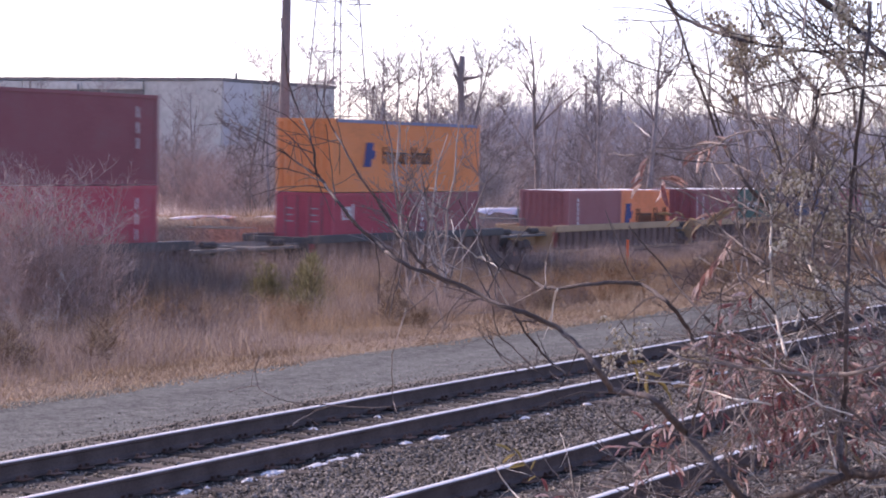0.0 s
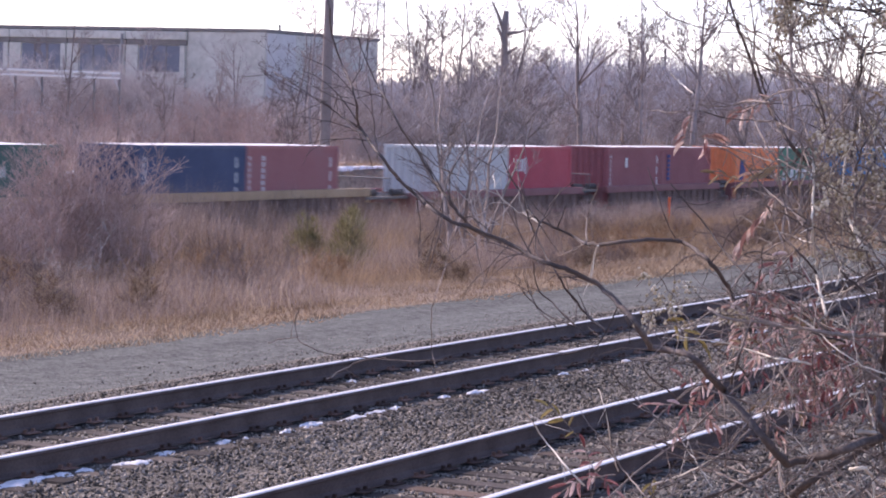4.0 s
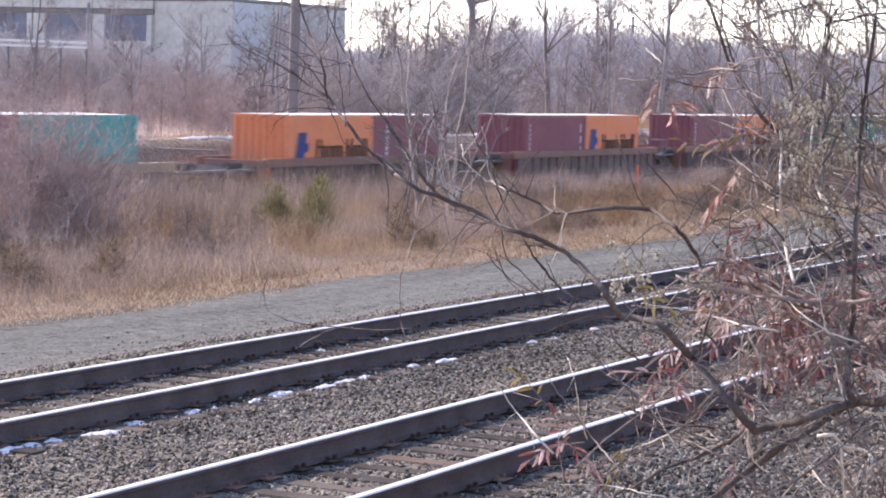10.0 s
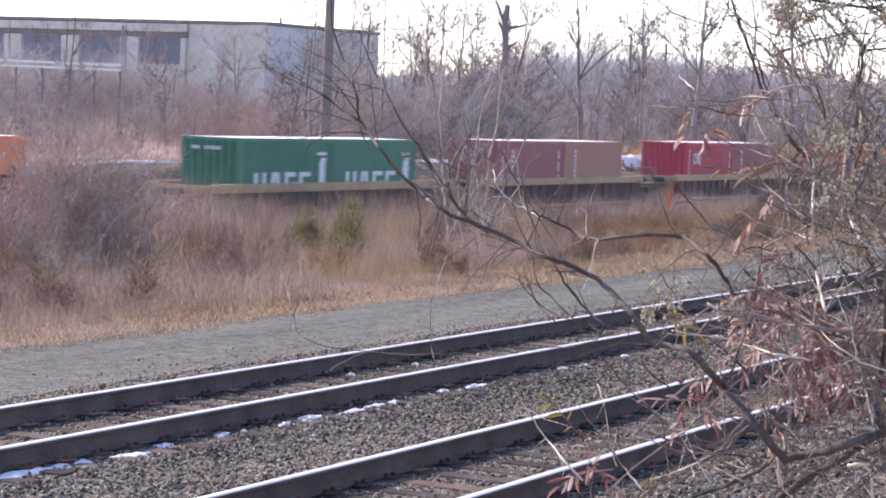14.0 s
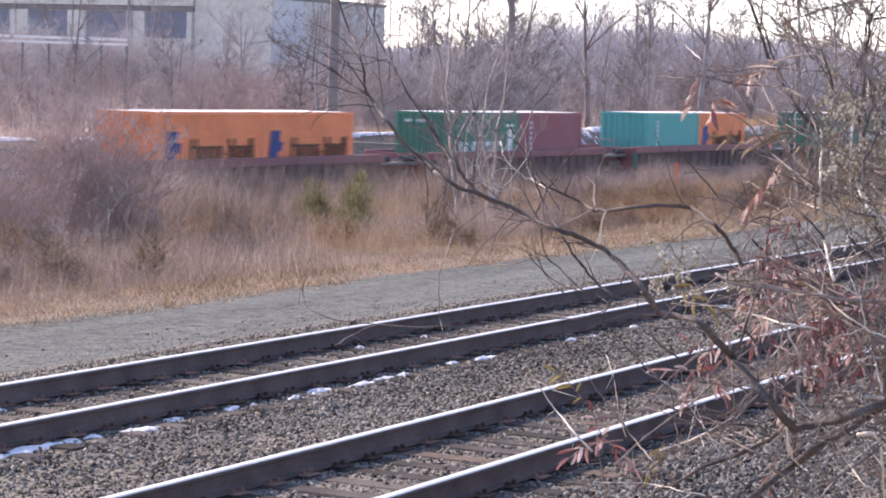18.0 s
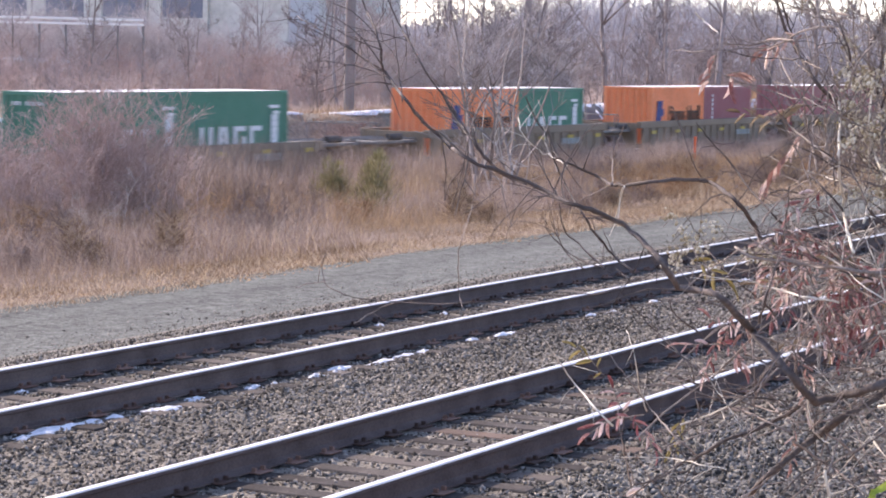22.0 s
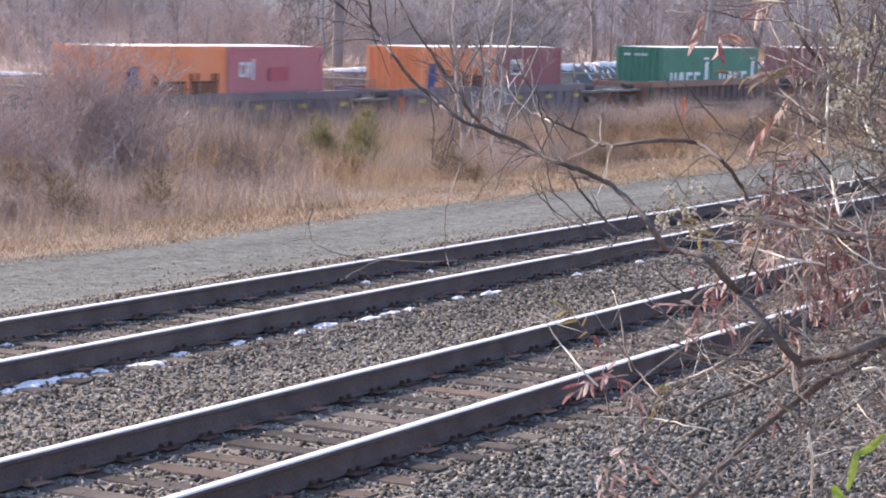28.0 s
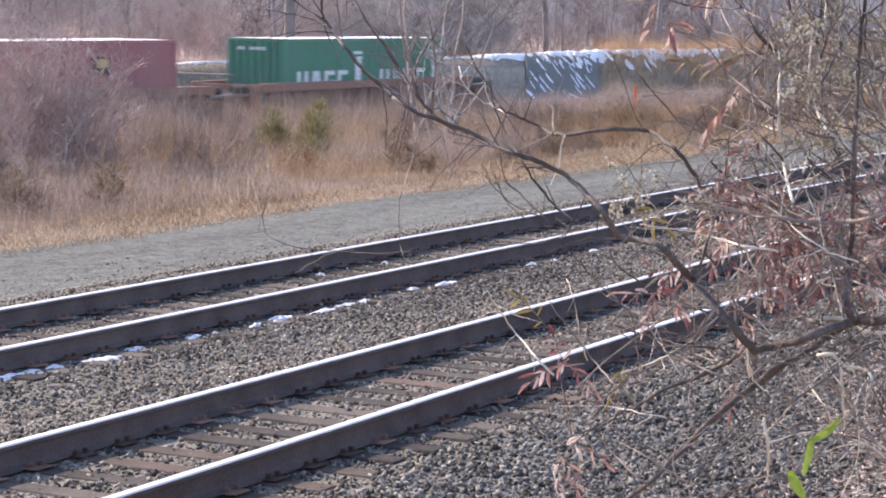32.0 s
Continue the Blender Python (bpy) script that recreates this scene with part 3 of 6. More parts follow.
    field("verge_litter", 14000, (1.15, 4.2), (18.7, 21.6), 0.02, 0.1, 0.05, 1.2, M_RUSTWEED, "brown fallen leaves and stalks along the road edge",
          keep=lambda x, y: wave(x, y * 2.0, 1.6) + 0.4 * wave(x, y, 4.3) > -0.1)
    litter("bank_litter", 11000, 0.055, 0.026, "pale fallen leaves and broken stalks on the gravel bank", lambda x, y: 0.7 * wave(x, y, 2.6) + 0.4 * wave(x, y, 6.1) + 3.0 * (x / y - 3.45) > 0)
    litter("bank_twigs", 420, 0.14, 0.005, "thin bleached twigs lying on the gravel bank", lambda x, y: x / y > 2.5)
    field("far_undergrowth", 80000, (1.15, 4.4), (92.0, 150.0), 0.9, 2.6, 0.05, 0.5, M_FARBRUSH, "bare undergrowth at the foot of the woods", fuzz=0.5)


weeds()


# ---- trees ----
def bare_tree(seed, height, spread=0.35, trunk=0.16, levels=4, lean=0.0, fork=0.25, kids=9, droop=0.0, least=0.004, wild=1.0):
    """Paths of a leafless tree: a wandering trunk, then limbs and twigs that split off towards the light."""
    rng = random.Random(seed)
    trunk_paths, twig_paths = [], []

    def grow(p, d, length, r, level):
        n = 6 if level == 0 else 4 if level == 1 else 3 if level == 2 and levels > 2 else 2
        path, pts = [], []
        for k in range(n + 1):
            f = k / n
            path.append((p.copy(), max(least, r * (1 - 0.8 * f))))
            pts.append((p.copy(), d.copy(), f))
            jitter = Vector((rng.gauss(0, 1), rng.gauss(0, 1), rng.gauss(0, 0.6))) * ((0.06 if height > 8 else 0.11) * (0.4 + 0.6 * wild) if level == 0 else 0.16 * wild)
            d = (d + jitter + Vector((0, 0, 0.06 - droop * level * 0.05))).normalized()
            p = p + d * (length / n)
        (trunk_paths if level < 2 else twig_paths).append(path)
        if level >= levels:
            return
        for _ in range(kids if level == 0 else max(3, kids - 2 * level)):
            f = rng.uniform(fork if level == 0 else 0.2, 1.0)
            q, dd, _f = pts[min(n, int(f * n))]
            a = rng.uniform(0, 2 * math.pi)
            out = Vector((math.cos(a), math.sin(a), rng.uniform(-0.1, 0.5)))
            nd = (dd * (1.1 - spread) + out * (0.4 + spread)).normalized()
            grow(q.copy(), nd, length * rng.uniform(0.35, 0.6) * (1.1 - 0.45 * f), r * (1 - 0.75 * f) * 0.6, level + 1)

    grow(Vector((0, 0, -0.2)), Vector((lean, 0, 1)).normalized(), height, trunk, 0)
    return trunk_paths, twig_paths


def tree(name, m, paths, bark, label, category="tree", group="", sides=(5, 3)):
    ob = empty(name, m, label, category, group)
    part("trunk", mesh_of("trunk", *tubes(paths[0], sides[0]), (bark,), True), None, ob)
    part("crown", mesh_of("crown", *tubes(paths[1], sides[1]), (bark,)), None, ob, "leafless branches and fine twigs")
    return ob


def at(x, y, turn=0.0, k=1.0):
    return pose(x, y, float(ground_z(x, y)), 0, 0, turn) @ Matrix.Diagonal((k, k, k, 1))


def polar(az, dist):
    return dist * math.cos(radians(az)), dist * math.sin(radians(az))


def behind(az, dist, least=57.0):
    """The distance at which a thing stands clear of the berm behind the train."""
    return max(dist, least / math.sin(radians(az) - DELTA))


def build_woods():
    rng = random.Random(5)
    kinds = [bare_tree(21, 10, 0.3, 0.13, fork=0.15, kids=8, least=0.008), bare_tree(22, 8.5, 0.4, 0.1, fork=0.12, kids=8, least=0.008), bare_tree(23, 11.5, 0.28, 0.19, fork=0.3, kids=9, least=0.008),
             bare_tree(24, 7, 0.45, 0.07, fork=0.08, kids=8, least=0.008), bare_tree(25, 9, 0.35, 0.11, lean=0.12, fork=0.15, kids=8, least=0.008), bare_tree(26, 5, 0.5, 0.06, fork=0.04, kids=9, least=0.008)]
    proto = []
    # trees that stand out singly: azimuth, distance, kind, scale
    singles = ((23.45, 128, 2, 0.88), (25.3, 112, 4, 0.95), (26.2, 118, 1, 1.05), (26.8, 122, 4, 1.0), (27.4, 125, 0, 0.95), (28.1, 130, 3, 1.2), (28.7, 120, 1, 1.0), (29.3, 124, 1, 0.9),
               (29.9, 112, 4, 0.95), (30.3, 116, 3, 1.1), (22.0, 122, 0, 0.95), (20.8, 118, 2, 0.85), (19.6, 126, 4, 1.0), (18.4, 116, 0, 1.0), (24.4, 132, 3, 1.1), (30.2, 128, 0, 0.7), (31.2, 132, 3, 0.8))
    for az, dist, k, s in singles:
        far = behind(az, dist)
        s *= far / dist
        x, y = polar(az, far)
        if len(proto) <= k or proto[k] is None:
            while len(proto) <= k:
                proto.append(None)
            proto[k] = tree("bare_tree", at(x, y, rng.uniform(0, 360), s), kinds[k], M_TREE, "leafless grey-brown tree in the woods behind the train", group="woods behind the train")
        else:
            copy_thing(proto[k], at(x, y, rng.uniform(0, 360))).scale = (s, s, s)
    for k in range(6):
        if k >= len(proto) or proto[k] is None:
            proto.insert(k, tree("bare_tree", at(*polar(17 + k, 140), 0), kinds[k], M_TREE, "leafless grey-brown tree in the woods behind the train", group="woods behind the train"))
    for i in range(270):
        az = rng.uniform(14.0, 30.0) if i < 210 else rng.uniform(30, 38.5)
        dist = rng.uniform(104, 250) if az < 30 else rng.uniform(95, 165)
        s = rng.uniform(0.5, 0.98) * (0.72 + dist / 600) * (0.78 if az > 29.5 else 1.18 if az < 26.3 else 1.2)
        if dist < 125:
            s *= 0.62
        dist = behind(az, dist) + (rng.uniform(0, 25) if dist < behind(az, 0) else 0)
        copy_thing(proto[rng.choice((0, 1, 3, 3, 4, 5, 5, 5))], at(*polar(az, dist), rng.uniform(0, 360))).scale = (s, s, s)


build_woods()


def clump(name, m, seed, count, heights, spread, radius, bark, label, category, levels=3, kids=6, sd=0.5, lean=0.2, wild=1.0, joined=False, least=0.004):
    """Stems that rise from one root; each stem with its own twigs is a part."""
    rng = random.Random(seed)
    ob, every = empty(name, m, label, category), []
    for k in range(count):
        t, w = bare_tree(seed * 31 + k, rng.uniform(*heights), spread, radius, levels, rng.uniform(-lean, lean), 0.15, kids, least=least, wild=wild)
        off = Vector((rng.gauss(0, sd), rng.gauss(0, sd), 0))
        turn = Matrix.Rotation(rng.uniform(0, 6.28), 3, "Z")
        paths = [[(turn @ p + off, r) for p, r in path] for path in t + w]
        every += paths
        if not joined:
            part("stem", mesh_of("stem", *tubes(paths, 3), (bark,)), None, ob)
    if joined:
        tagged(part("twig_mass", mesh_of("twig_mass", *tubes(every, 3), (bark,)), None, ob), kind="stuff")
    return ob


def build_saplings():
    # pale multi-stemmed sapling and a dense bare shrub on the weedy strip
    clump("sapling_clump", at(*polar(25.95, 68)), 9, 7, (4.6, 7.6), 0.36, 0.075, M_BARK, "pale grey leafless multi-stemmed sapling clump among dry weeds", "sapling", 3, 6, 0.5, 0.42, 1.7, least=0.007)
    clump("sapling_clump", at(*polar(25.6, 66)), 10, 3, (2.4, 3.8), 0.6, 0.03, M_PALEBARK, "bleached low sapling with curling leafless branches", "sapling", 2, 5, 0.9, 0.45, 2.6, least=0.012)
    clump("bare_shrub", at(*polar(35.2, 57)), 12, 80, (2.0, 4.1), 0.45, 0.018, M_SHRUB, "dense leafless shrub with tangled grey-brown twigs", "shrub", 3, 7, 0.85, 0.4)
    clump("bare_shrub", at(*polar(37.6, 53)), 13, 34, (1.8, 3.4), 0.5, 0.014, M_SHRUB, "dense leafless shrub with tangled grey-brown twigs", "shrub", 3, 7, 0.8, 0.4)
    clump("sapling_clump", at(*polar(36.4, 55)), 14, 5, (1.6, 2.6), 0.6, 0.02, M_PALEBARK, "bleached curling stems in the tangled shrub", "sapling", 2, 6, 1.0, 0.5, 2.8, least=0.009)
    # brown thicket just beyond the train
    for az, seed in ((25.0, 71), (25.9, 72), (26.7, 73), (28.6, 74)):
        tagged(clump("bare_shrub", at(*polar(az, behind(az, 118))), seed, 30, (2.6, 5.6), 0.5, 0.03, M_THICKET, "tall brown leafless thicket beyond the train", "shrub", 2, 10, 1.3, 0.35, 1.3, True, 0.012), group="thickets beyond the train")
    # scattered twiggy weed bushes
    rng = random.Random(44)
    protos = []
    for i in range(230):
        y = rng.uniform(21.8, 39)
        x = y * rng.uniform(1.15, 3.9)
        if 1.68 < x / y < 1.98 and y < 31 and i > 8:
            y += 9
            x = y * rng.uniform(2.0, 3.9)
        y = min(y, 40.2 + x * math.sin(DELTA))
        m = at(x, y, rng.uniform(0, 360))
        if len(protos) < 8:
            look_of = ((M_MAUVE, "low grey-mauve twiggy weed bush"), (M_RUSTWEED, "low rusty-brown dry weed bush"), (M_MAUVE, "low grey-mauve twiggy weed bush"), (M_STRAW, "low straw-coloured twiggy weed bush"))[i % 4]
            protos.append(clump("weed_bush", m, 60 + i, 11, (0.6, 1.3), 0.5, 0.006, look_of[0], look_of[1], "weed bush", 2, 9, 0.3, 0.5, 1.5, True))
            tagged(protos[-1], group="weed bushes on the strip")
        else:
            s = rng.uniform(0.5, 1.0)
            copy_thing(rng.choice(protos), m).scale = (s, s, s)
    # bare shrubs on the slope behind the train
    protos = []
    for i in range(85):
        az = rng.uniform(15, 38.5)
        dist = behind(az, rng.uniform(98, 150), 56.0) * rng.uniform(1.0, 1.08)
        m = at(*polar(az, dist), rng.uniform(0, 360))
        if len(protos) < 4:
            protos.append(clump("bare_shrub", m, 200 + i, 12, (1.4, 3.0), 0.45, 0.018, (M_SHRUB, M_TREE)[i % 2], "tangled leafless shrub on the slope behind the train", "shrub", 2, 9, 0.6, 0.4))
            tagged(protos[-1], group="shrubs on the far slope")
        else:
            s = rng.uniform(0.7, 1.3)
            copy_thing(rng.choice(protos), m).scale = (s, s, s)
    # dark thicket along the foot of the warehouse
    first = None
    for i in range(70):
        az = rng.uniform(27.5, 39)
        m = at(*polar(az, rng.uniform(122, 150) if az < 33.8 else rng.uniform(140, 152)), rng.uniform(0, 360))
        if first is None:
            first = clump("bramble", m, 333, 34, (1.6, 3.6), 0.5, 0.02, M_THICKET, "dark tangled thicket below the warehouse", "bramble", 2, 9, 1.3, 0.4, 1.3, True)
            tagged(first, group="thickets below the warehouse")
        else:
            s = rng.uniform(0.6, 1.25)
            copy_thing(first, m).scale = (s, s, s)
    for k, (az, dist, lo, hi) in enumerate(((17.7, 78, 5, 8), (16.6, 86, 5.5, 9), (15.6, 80, 5.5, 9), (14.6, 84, 5, 8))):
        clump("sapling_clump", at(*polar(az, dist)), 50 + k, 3, (lo, hi), 0.3, 0.05, M_BARK, "grey leafless multi-stemmed saplings beside the road", "sapling", 3, 6, 0.8, 0.15, 1.4)


build_saplings()


def build_cedar(x, y, h, w, seed, label):
    """A young juniper: short sprays set round a thin stem, wider low down."""
    rng = np.random.default_rng(seed)
    n = 3000
    plume = rng.integers(0, 6, n)
    px, py, ph = rng.normal(0, 0.3 * w, 6), rng.normal(0, 0.3 * w, 6), rng.uniform(0.55, 1.0, 6)
    f = rng.uniform(0.02, 1, n) ** 0.8
    a = rng.uniform(0, 2 * np.pi, n)
    r = 1.25 * w * (1 - f ** 2.2) ** 0.6 * (0.5 + 0.5 * soft(0, 0.35, f)) * rng.uniform(0.05, 1, n) ** 0.6 * (1 + 0.3 * np.sin(3 * a + plume))
    base = np.stack([px[plume] + r * np.cos(a), py[plume] + r * np.sin(a), f * h * 0.9 * ph[plume]], 1)
    lean = np.stack([np.cos(a), np.sin(a)], 1) * rng.uniform(0.02, 0.1, n)[:, None]
    ob = empty("young_cedar", at(x, y), label, "shrub")
    part("trunk", mesh_of("trunk", *tubes([[(Vector((0, 0, -0.1)), 0.03), (Vector((0.01, 0, h * 0.9)), 0.008)]], 6), (M_BARK,)), None, ob)
    part("foliage", ribbon_mesh("foliage", base, rng.uniform(0.08, 0.2, n), lean * 1.6, rng.uniform(0.01, 0.024, n), (M_CEDAR,)), None, ob, "dull green and bronze needles")


build_cedar(49.3, 27.2, 1.95, 0.42, 3, "small bronze-green cedar among dry weeds")
build_cedar(57.2, 33.0, 1.6, 0.42, 5, "small yellowish-green cedar among dry weeds")


# ---- posts, poles and tower ----
def build_poles():
    x, y = polar(29.62, 101)
    pole = empty("utility_pole", at(x, y), "tall weathered wooden utility pole behind the train", "utility pole")
    part("shaft", rod(bmesh.new(), (0, 0, -0.3), (0.12, 0, 13), 0.23, 12, 0.17), M_POLE, pole)
    part("pole_band", rod(bmesh.new(), (0.03, 0, 3.0), (0.032, 0, 3.15), 0.185, 12), M_STEEL, pole, "galvanised band")
    x, y = polar(25.36, 150)
    snag = empty("dead_tree", at(x, y), "broken dark dead tree trunk with two stub limbs", "tree")
    part("trunk", mesh_of("trunk", *tubes([[(Vector((0.05 * math.sin(2.1 * k), 0.04 * math.cos(1.7 * k), 1.1 * k - 0.3)), 0.3 - 0.012 * k) for k in range(10)]], 8), (M_POLE,), True), None, snag)
    side = Vector((math.sin(radians(25.4)), -math.cos(radians(25.4)), 0))
    for h, out, rise in ((8.2, -0.85, 1.9), (8.0, 1.3, 0.55), (6.6, 0.8, 0.9), (7.4, -0.5, 1.2)):
        limb = [(side * (out * f) + Vector((0, 0, h + rise * f + 0.12 * math.sin(4 * f + out))), 0.15 - 0.09 * f) for f in (-0.05, 0.35, 0.7, 1.0)]
        part("limb", mesh_of("limb", *tubes([limb], 6), (M_POLE,), True), None, snag)
    for az, dist, h in ((22.35, 190, 8.6), (21.5, 200, 8.2), (27.2, 170, 6.0)):
        x, y = polar(az, dist)
        p3 = empty("utility_pole", at(x, y), "slim distant utility pole above the trees", "utility pole")
        part("shaft", rod(bmesh.new(), (0, 0, -0.3), (0, 0, h), 0.16, 6, 0.11), M_POLE, p3)
        part("crossarm", boxes((-0.9, 0.9, -0.05, 0.05, h - 0.9, h - 0.76)), M_POLE, p3)
    post = empty("marker_post", at(91.7, 35.7), "slim orange plastic marker post in dry weeds", "marker post")
    part("post", boxes((-0.06, 0.06, -0.04, 0.04, 0, 1.25), bevel=0.01), M_ORANGE, post)
    part("cap", boxes((-0.07, 0.07, -0.05, 0.05, 1.25, 1.3), bevel=0.01), M_ORANGE, post)


build_poles()


def build_tower():
    x, y = polar(28.36, 350)
    z = float(ground_z(x, y))
    tw = empty("transmission_tower", pose(x, y, z, 0, 0, 66), "tall grey steel lattice power transmission tower", "pylon")
    H, w0, w1 = 40.0, 3.65, 1.73
    half = lambda h: w0 + (w1 - w0) * min(1, h / 30)
    sg = ((-1, -1), (1, -1), (1, 1), (-1, 1))
    for a, b in sg:
        bm = bmesh.new()
        rod(bm, (a * half(0), b * half(0), -1), (a * half(30), b * half(30), 30), 0.11, 4)
        rod(bm, (a * half(30), b * half(30), 30), (a * w1, b * w1, H), 0.11, 4)
        part("leg", bm, M_STEEL, tw)
    hs = [0, 5, 10, 14.5, 18.5, 22, 25, 28, 31, 34, 37, 40]
    for h0, h1 in zip(hs, hs[1:]):
        for k in range(4):
            a, b = sg[k], sg[(k + 1) % 4]
            bm = bmesh.new()
            A, B = half(h0), half(h1)
            rod(bm, (a[0] * A, a[1] * A, h0), (b[0] * B, b[1] * B, h1), 0.06, 4)
            rod(bm, (b[0] * A, b[1] * A, h0), (a[0] * B, a[1] * B, h1), 0.06, 4)
            rod(bm, (a[0] * B, a[1] * B, h1), (b[0] * B, b[1] * B, h1), 0.06, 4)
            part("brace", bm, M_STEEL, tw)
    for h in (21.5, 29, 36):
        bm = bmesh.new()
        for s in (-1, 1):
            rod(bm, (0, s * 1.9, h), (0, s * 6.2, h + 0.2), 0.1, 4)
            rod(bm, (0, s * 1.9, h + 1.8), (0, s * 6.2, h + 0.2), 0.08, 4)
        part("crossarm", bm, M_STEEL, tw)


build_tower()


# ---- warehouse beyond the woods ----
def build_warehouse():
    x0, y0, x1, y1 = 171.3, 103.3, 191.0, 172.0
    top, base = 9.25, -1.0
    b = empty("warehouse", pose(0, 0, 0), "long low grey concrete warehouse with dark window bays", "building")
    part("wall", boxes((x0, x1, y0, y1, base, top - 0.35)), M_CONCRETE, b)
    part("roof", boxes((x0 - 0.15, x1 + 0.15, y0 - 0.15, y1 + 0.15, top - 0.3, top), bevel=0.03), M_GREYSTEEL, b)
    # corner panels
    part("panel", boxes((x0 - 0.12, x0 + 0.02, y0, y0 + 2.6, 2, top - 0.3), bevel=0.02), M_CONCRETE, b)
    part("panel", boxes((x0 - 0.06, x0 + 0.02, y0 + 2.62, y0 + 7.7, 2, top - 0.32), bevel=0.02), M_CONCRETE, b)
    for k in range(4):
        part("panel", boxes((x0 + 0.03 + 4.85 * k, x0 + 4.85 * (k + 1), y0 - 0.1, y0 + 0.02, 2, top - 0.32), bevel=0.02), M_CONCRETE if k else M_PALE, b, "" if k else "pale corner panel")
    # window bays behind a projecting fascia
    for k in range(11):
        ya = y0 + 7.9 + 6.2 * k
        part("fascia", boxes((x0 - 0.3, x0 + 0.02, ya - 0.1, ya + 6.04, top - 1.05, top - 0.35), bevel=0.03), M_CONCRETE, b)
        part("beam", boxes((x0 - 0.16, x0 + 0.02, ya - 0.1, ya + 6.04, top - 1.52, top - 1.06), bevel=0.02), M_GREYSTEEL, b)
        part("column", boxes((x0 - 0.28, x0 + 0.02, ya, ya + 0.5, base, top - 1.53), bevel=0.02), M_CONCRETE, b)
        part("column", boxes((x0 - 0.2, x0 + 0.02, ya + 4.85, ya + 6.08, base, top - 1.53), bevel=0.02), M_CONCRETE, b)
        part("spandrel", boxes((x0 - 0.14, x0 + 0.02, ya + 0.51, ya + 4.84, base, top - 3.92), bevel=0.02), M_CONCRETE, b)
        w = part("window", boxes((x0 - 0.06, x0 + 0.02, ya + 0.6, ya + 4.75, top - 3.8, top - 1.56)), M_DARK, b, "dark recessed window bay")
        for j in (1, 2):
            part("mullion", boxes((x0 - 0.1, x0 - 0.05, ya + 0.56 + 1.38 * j, ya + 0.64 + 1.38 * j, top - 3.8, top - 1.56)), M_GREYSTEEL, w)
        part("sill", boxes((x0 - 0.2, x0 - 0.05, ya + 0.52, ya + 4.83, top - 3.91, top - 3.81)), M_CONCRETE, w)
    # roof antenna and light mast
    part("mast", rod(bmesh.new(), (x0 - 0.5, y0 + 14.2, base), (x0 - 0.5, y0 + 14.2, top - 0.6), 0.12, 6), M_STEEL, b)
    part("mast", rod(bmesh.new(), (x0 + 3, y0 + 0.5, top - 4), (x0 + 3, y0 + 0.5, top + 0.5), 0.12, 6), M_GREYSTEEL, b)


build_warehouse()


def build_yard():
    """A raised white pipe rail with posts before the warehouse, with parked trailers seen as low forms."""
    r = empty("guard_rail", pose(0, 0, 0), "long white metal guard rail before the warehouse", "guard rail")
    z = 4.13
    a, c = polar(34.55, 136), polar(39.5, 133)
    for h in (0.0, 0.28):
        part("bar", rod(bmesh.new(), (a[0], a[1], z + h), (c[0], c[1], z + h), 0.065, 6), M_WHITE, r)
    for k in range(9):
        f, g = k / 8, min(1, k / 8 + 0.04)
        x, y = a[0] + (c[0] - a[0]) * f, a[1] + (c[1] - a[1]) * f
        part("post", rod(bmesh.new(), (x, y, float(ground_z(x, y)) - 0.2), (x, y, z - 0.05), 0.07, 6), M_GREYSTEEL, r)
        part("brace", rod(bmesh.new(), (x, y, z - 0.75), (a[0] + (c[0] - a[0]) * g, a[1] + (c[1] - a[1]) * g, z + 0.28), 0.05, 6), M_PALE, r)
    low = empty("low_wall", pose(0, 0, 0), "low pale kerb wall under the guard rail", "wall")
    d, e = polar(36.3, 134), polar(39.5, 131)
    for k in range(6):
        p, q = (Vector((d[0] + (e[0] - d[0]) * f, d[1] + (e[1] - d[1]) * f, 0)) for f in (k / 6 + 0.004, (k + 1) / 6 - 0.004))
        g = float(ground_z(p.x, p.y))
        part("kerb_block", rod(bmesh.new(), (p.x, p.y, g + 1.15), (q.x, q.y, g + 1.15), 0.13, 6), M_PALE, low)
        part("foot", rod(bmesh.new(), (p.x, p.y, g - 0.2), (p.x, p.y, g + 1.1), 0.1, 6), M_GREYSTEEL, low)


build_yard()


def snow_strip(s0, s1, lat, width, high, seed):
    """A ragged bank of old snow that lies along the berm."""
    V, F, n, m = [], [], int((s1 - s0) / 0.5) + 2, 6
    rng = random.Random(seed)
    for i in range(n + 1):
        f = i / n
        s = s0 + (s1 - s0) * f
        w = width * (0.3 + 0.7 * min(1, 8 * f, 8 * (1 - f))) * (0.8 + 0.3 * math.sin(1.3 * s + seed) + 0.2 * rng.random())
        mid = lat + 0.15 * math.sin(0.7 * s) * width
        for k in range(m + 1):
            g = k / m
            p = train_point(s, mid + w * (g - 0.5) + rng.uniform(-0.06, 0.06), 0)
            lift = high * (1 - abs(2 * g - 1) ** 2.5) * rng.uniform(0.75, 1.2) * min(1, 6 * f, 6 * (1 - f)) if 0 < k < m else -0.03
            V.append((p.x, p.y, float(ground_z(p.x, p.y)) + lift))
    for i in range(n):
        for k in range(m):
            a = i * (m + 1) + k
            F.append((a, a + m + 1, a + m + 2, a + 1))
    tagged(new("snow_bank", mesh_of("snow_bank", V, F, (M_SNOW,), True)), "low bank of old snow on the berm crest", "snow", group="snow on the berm")


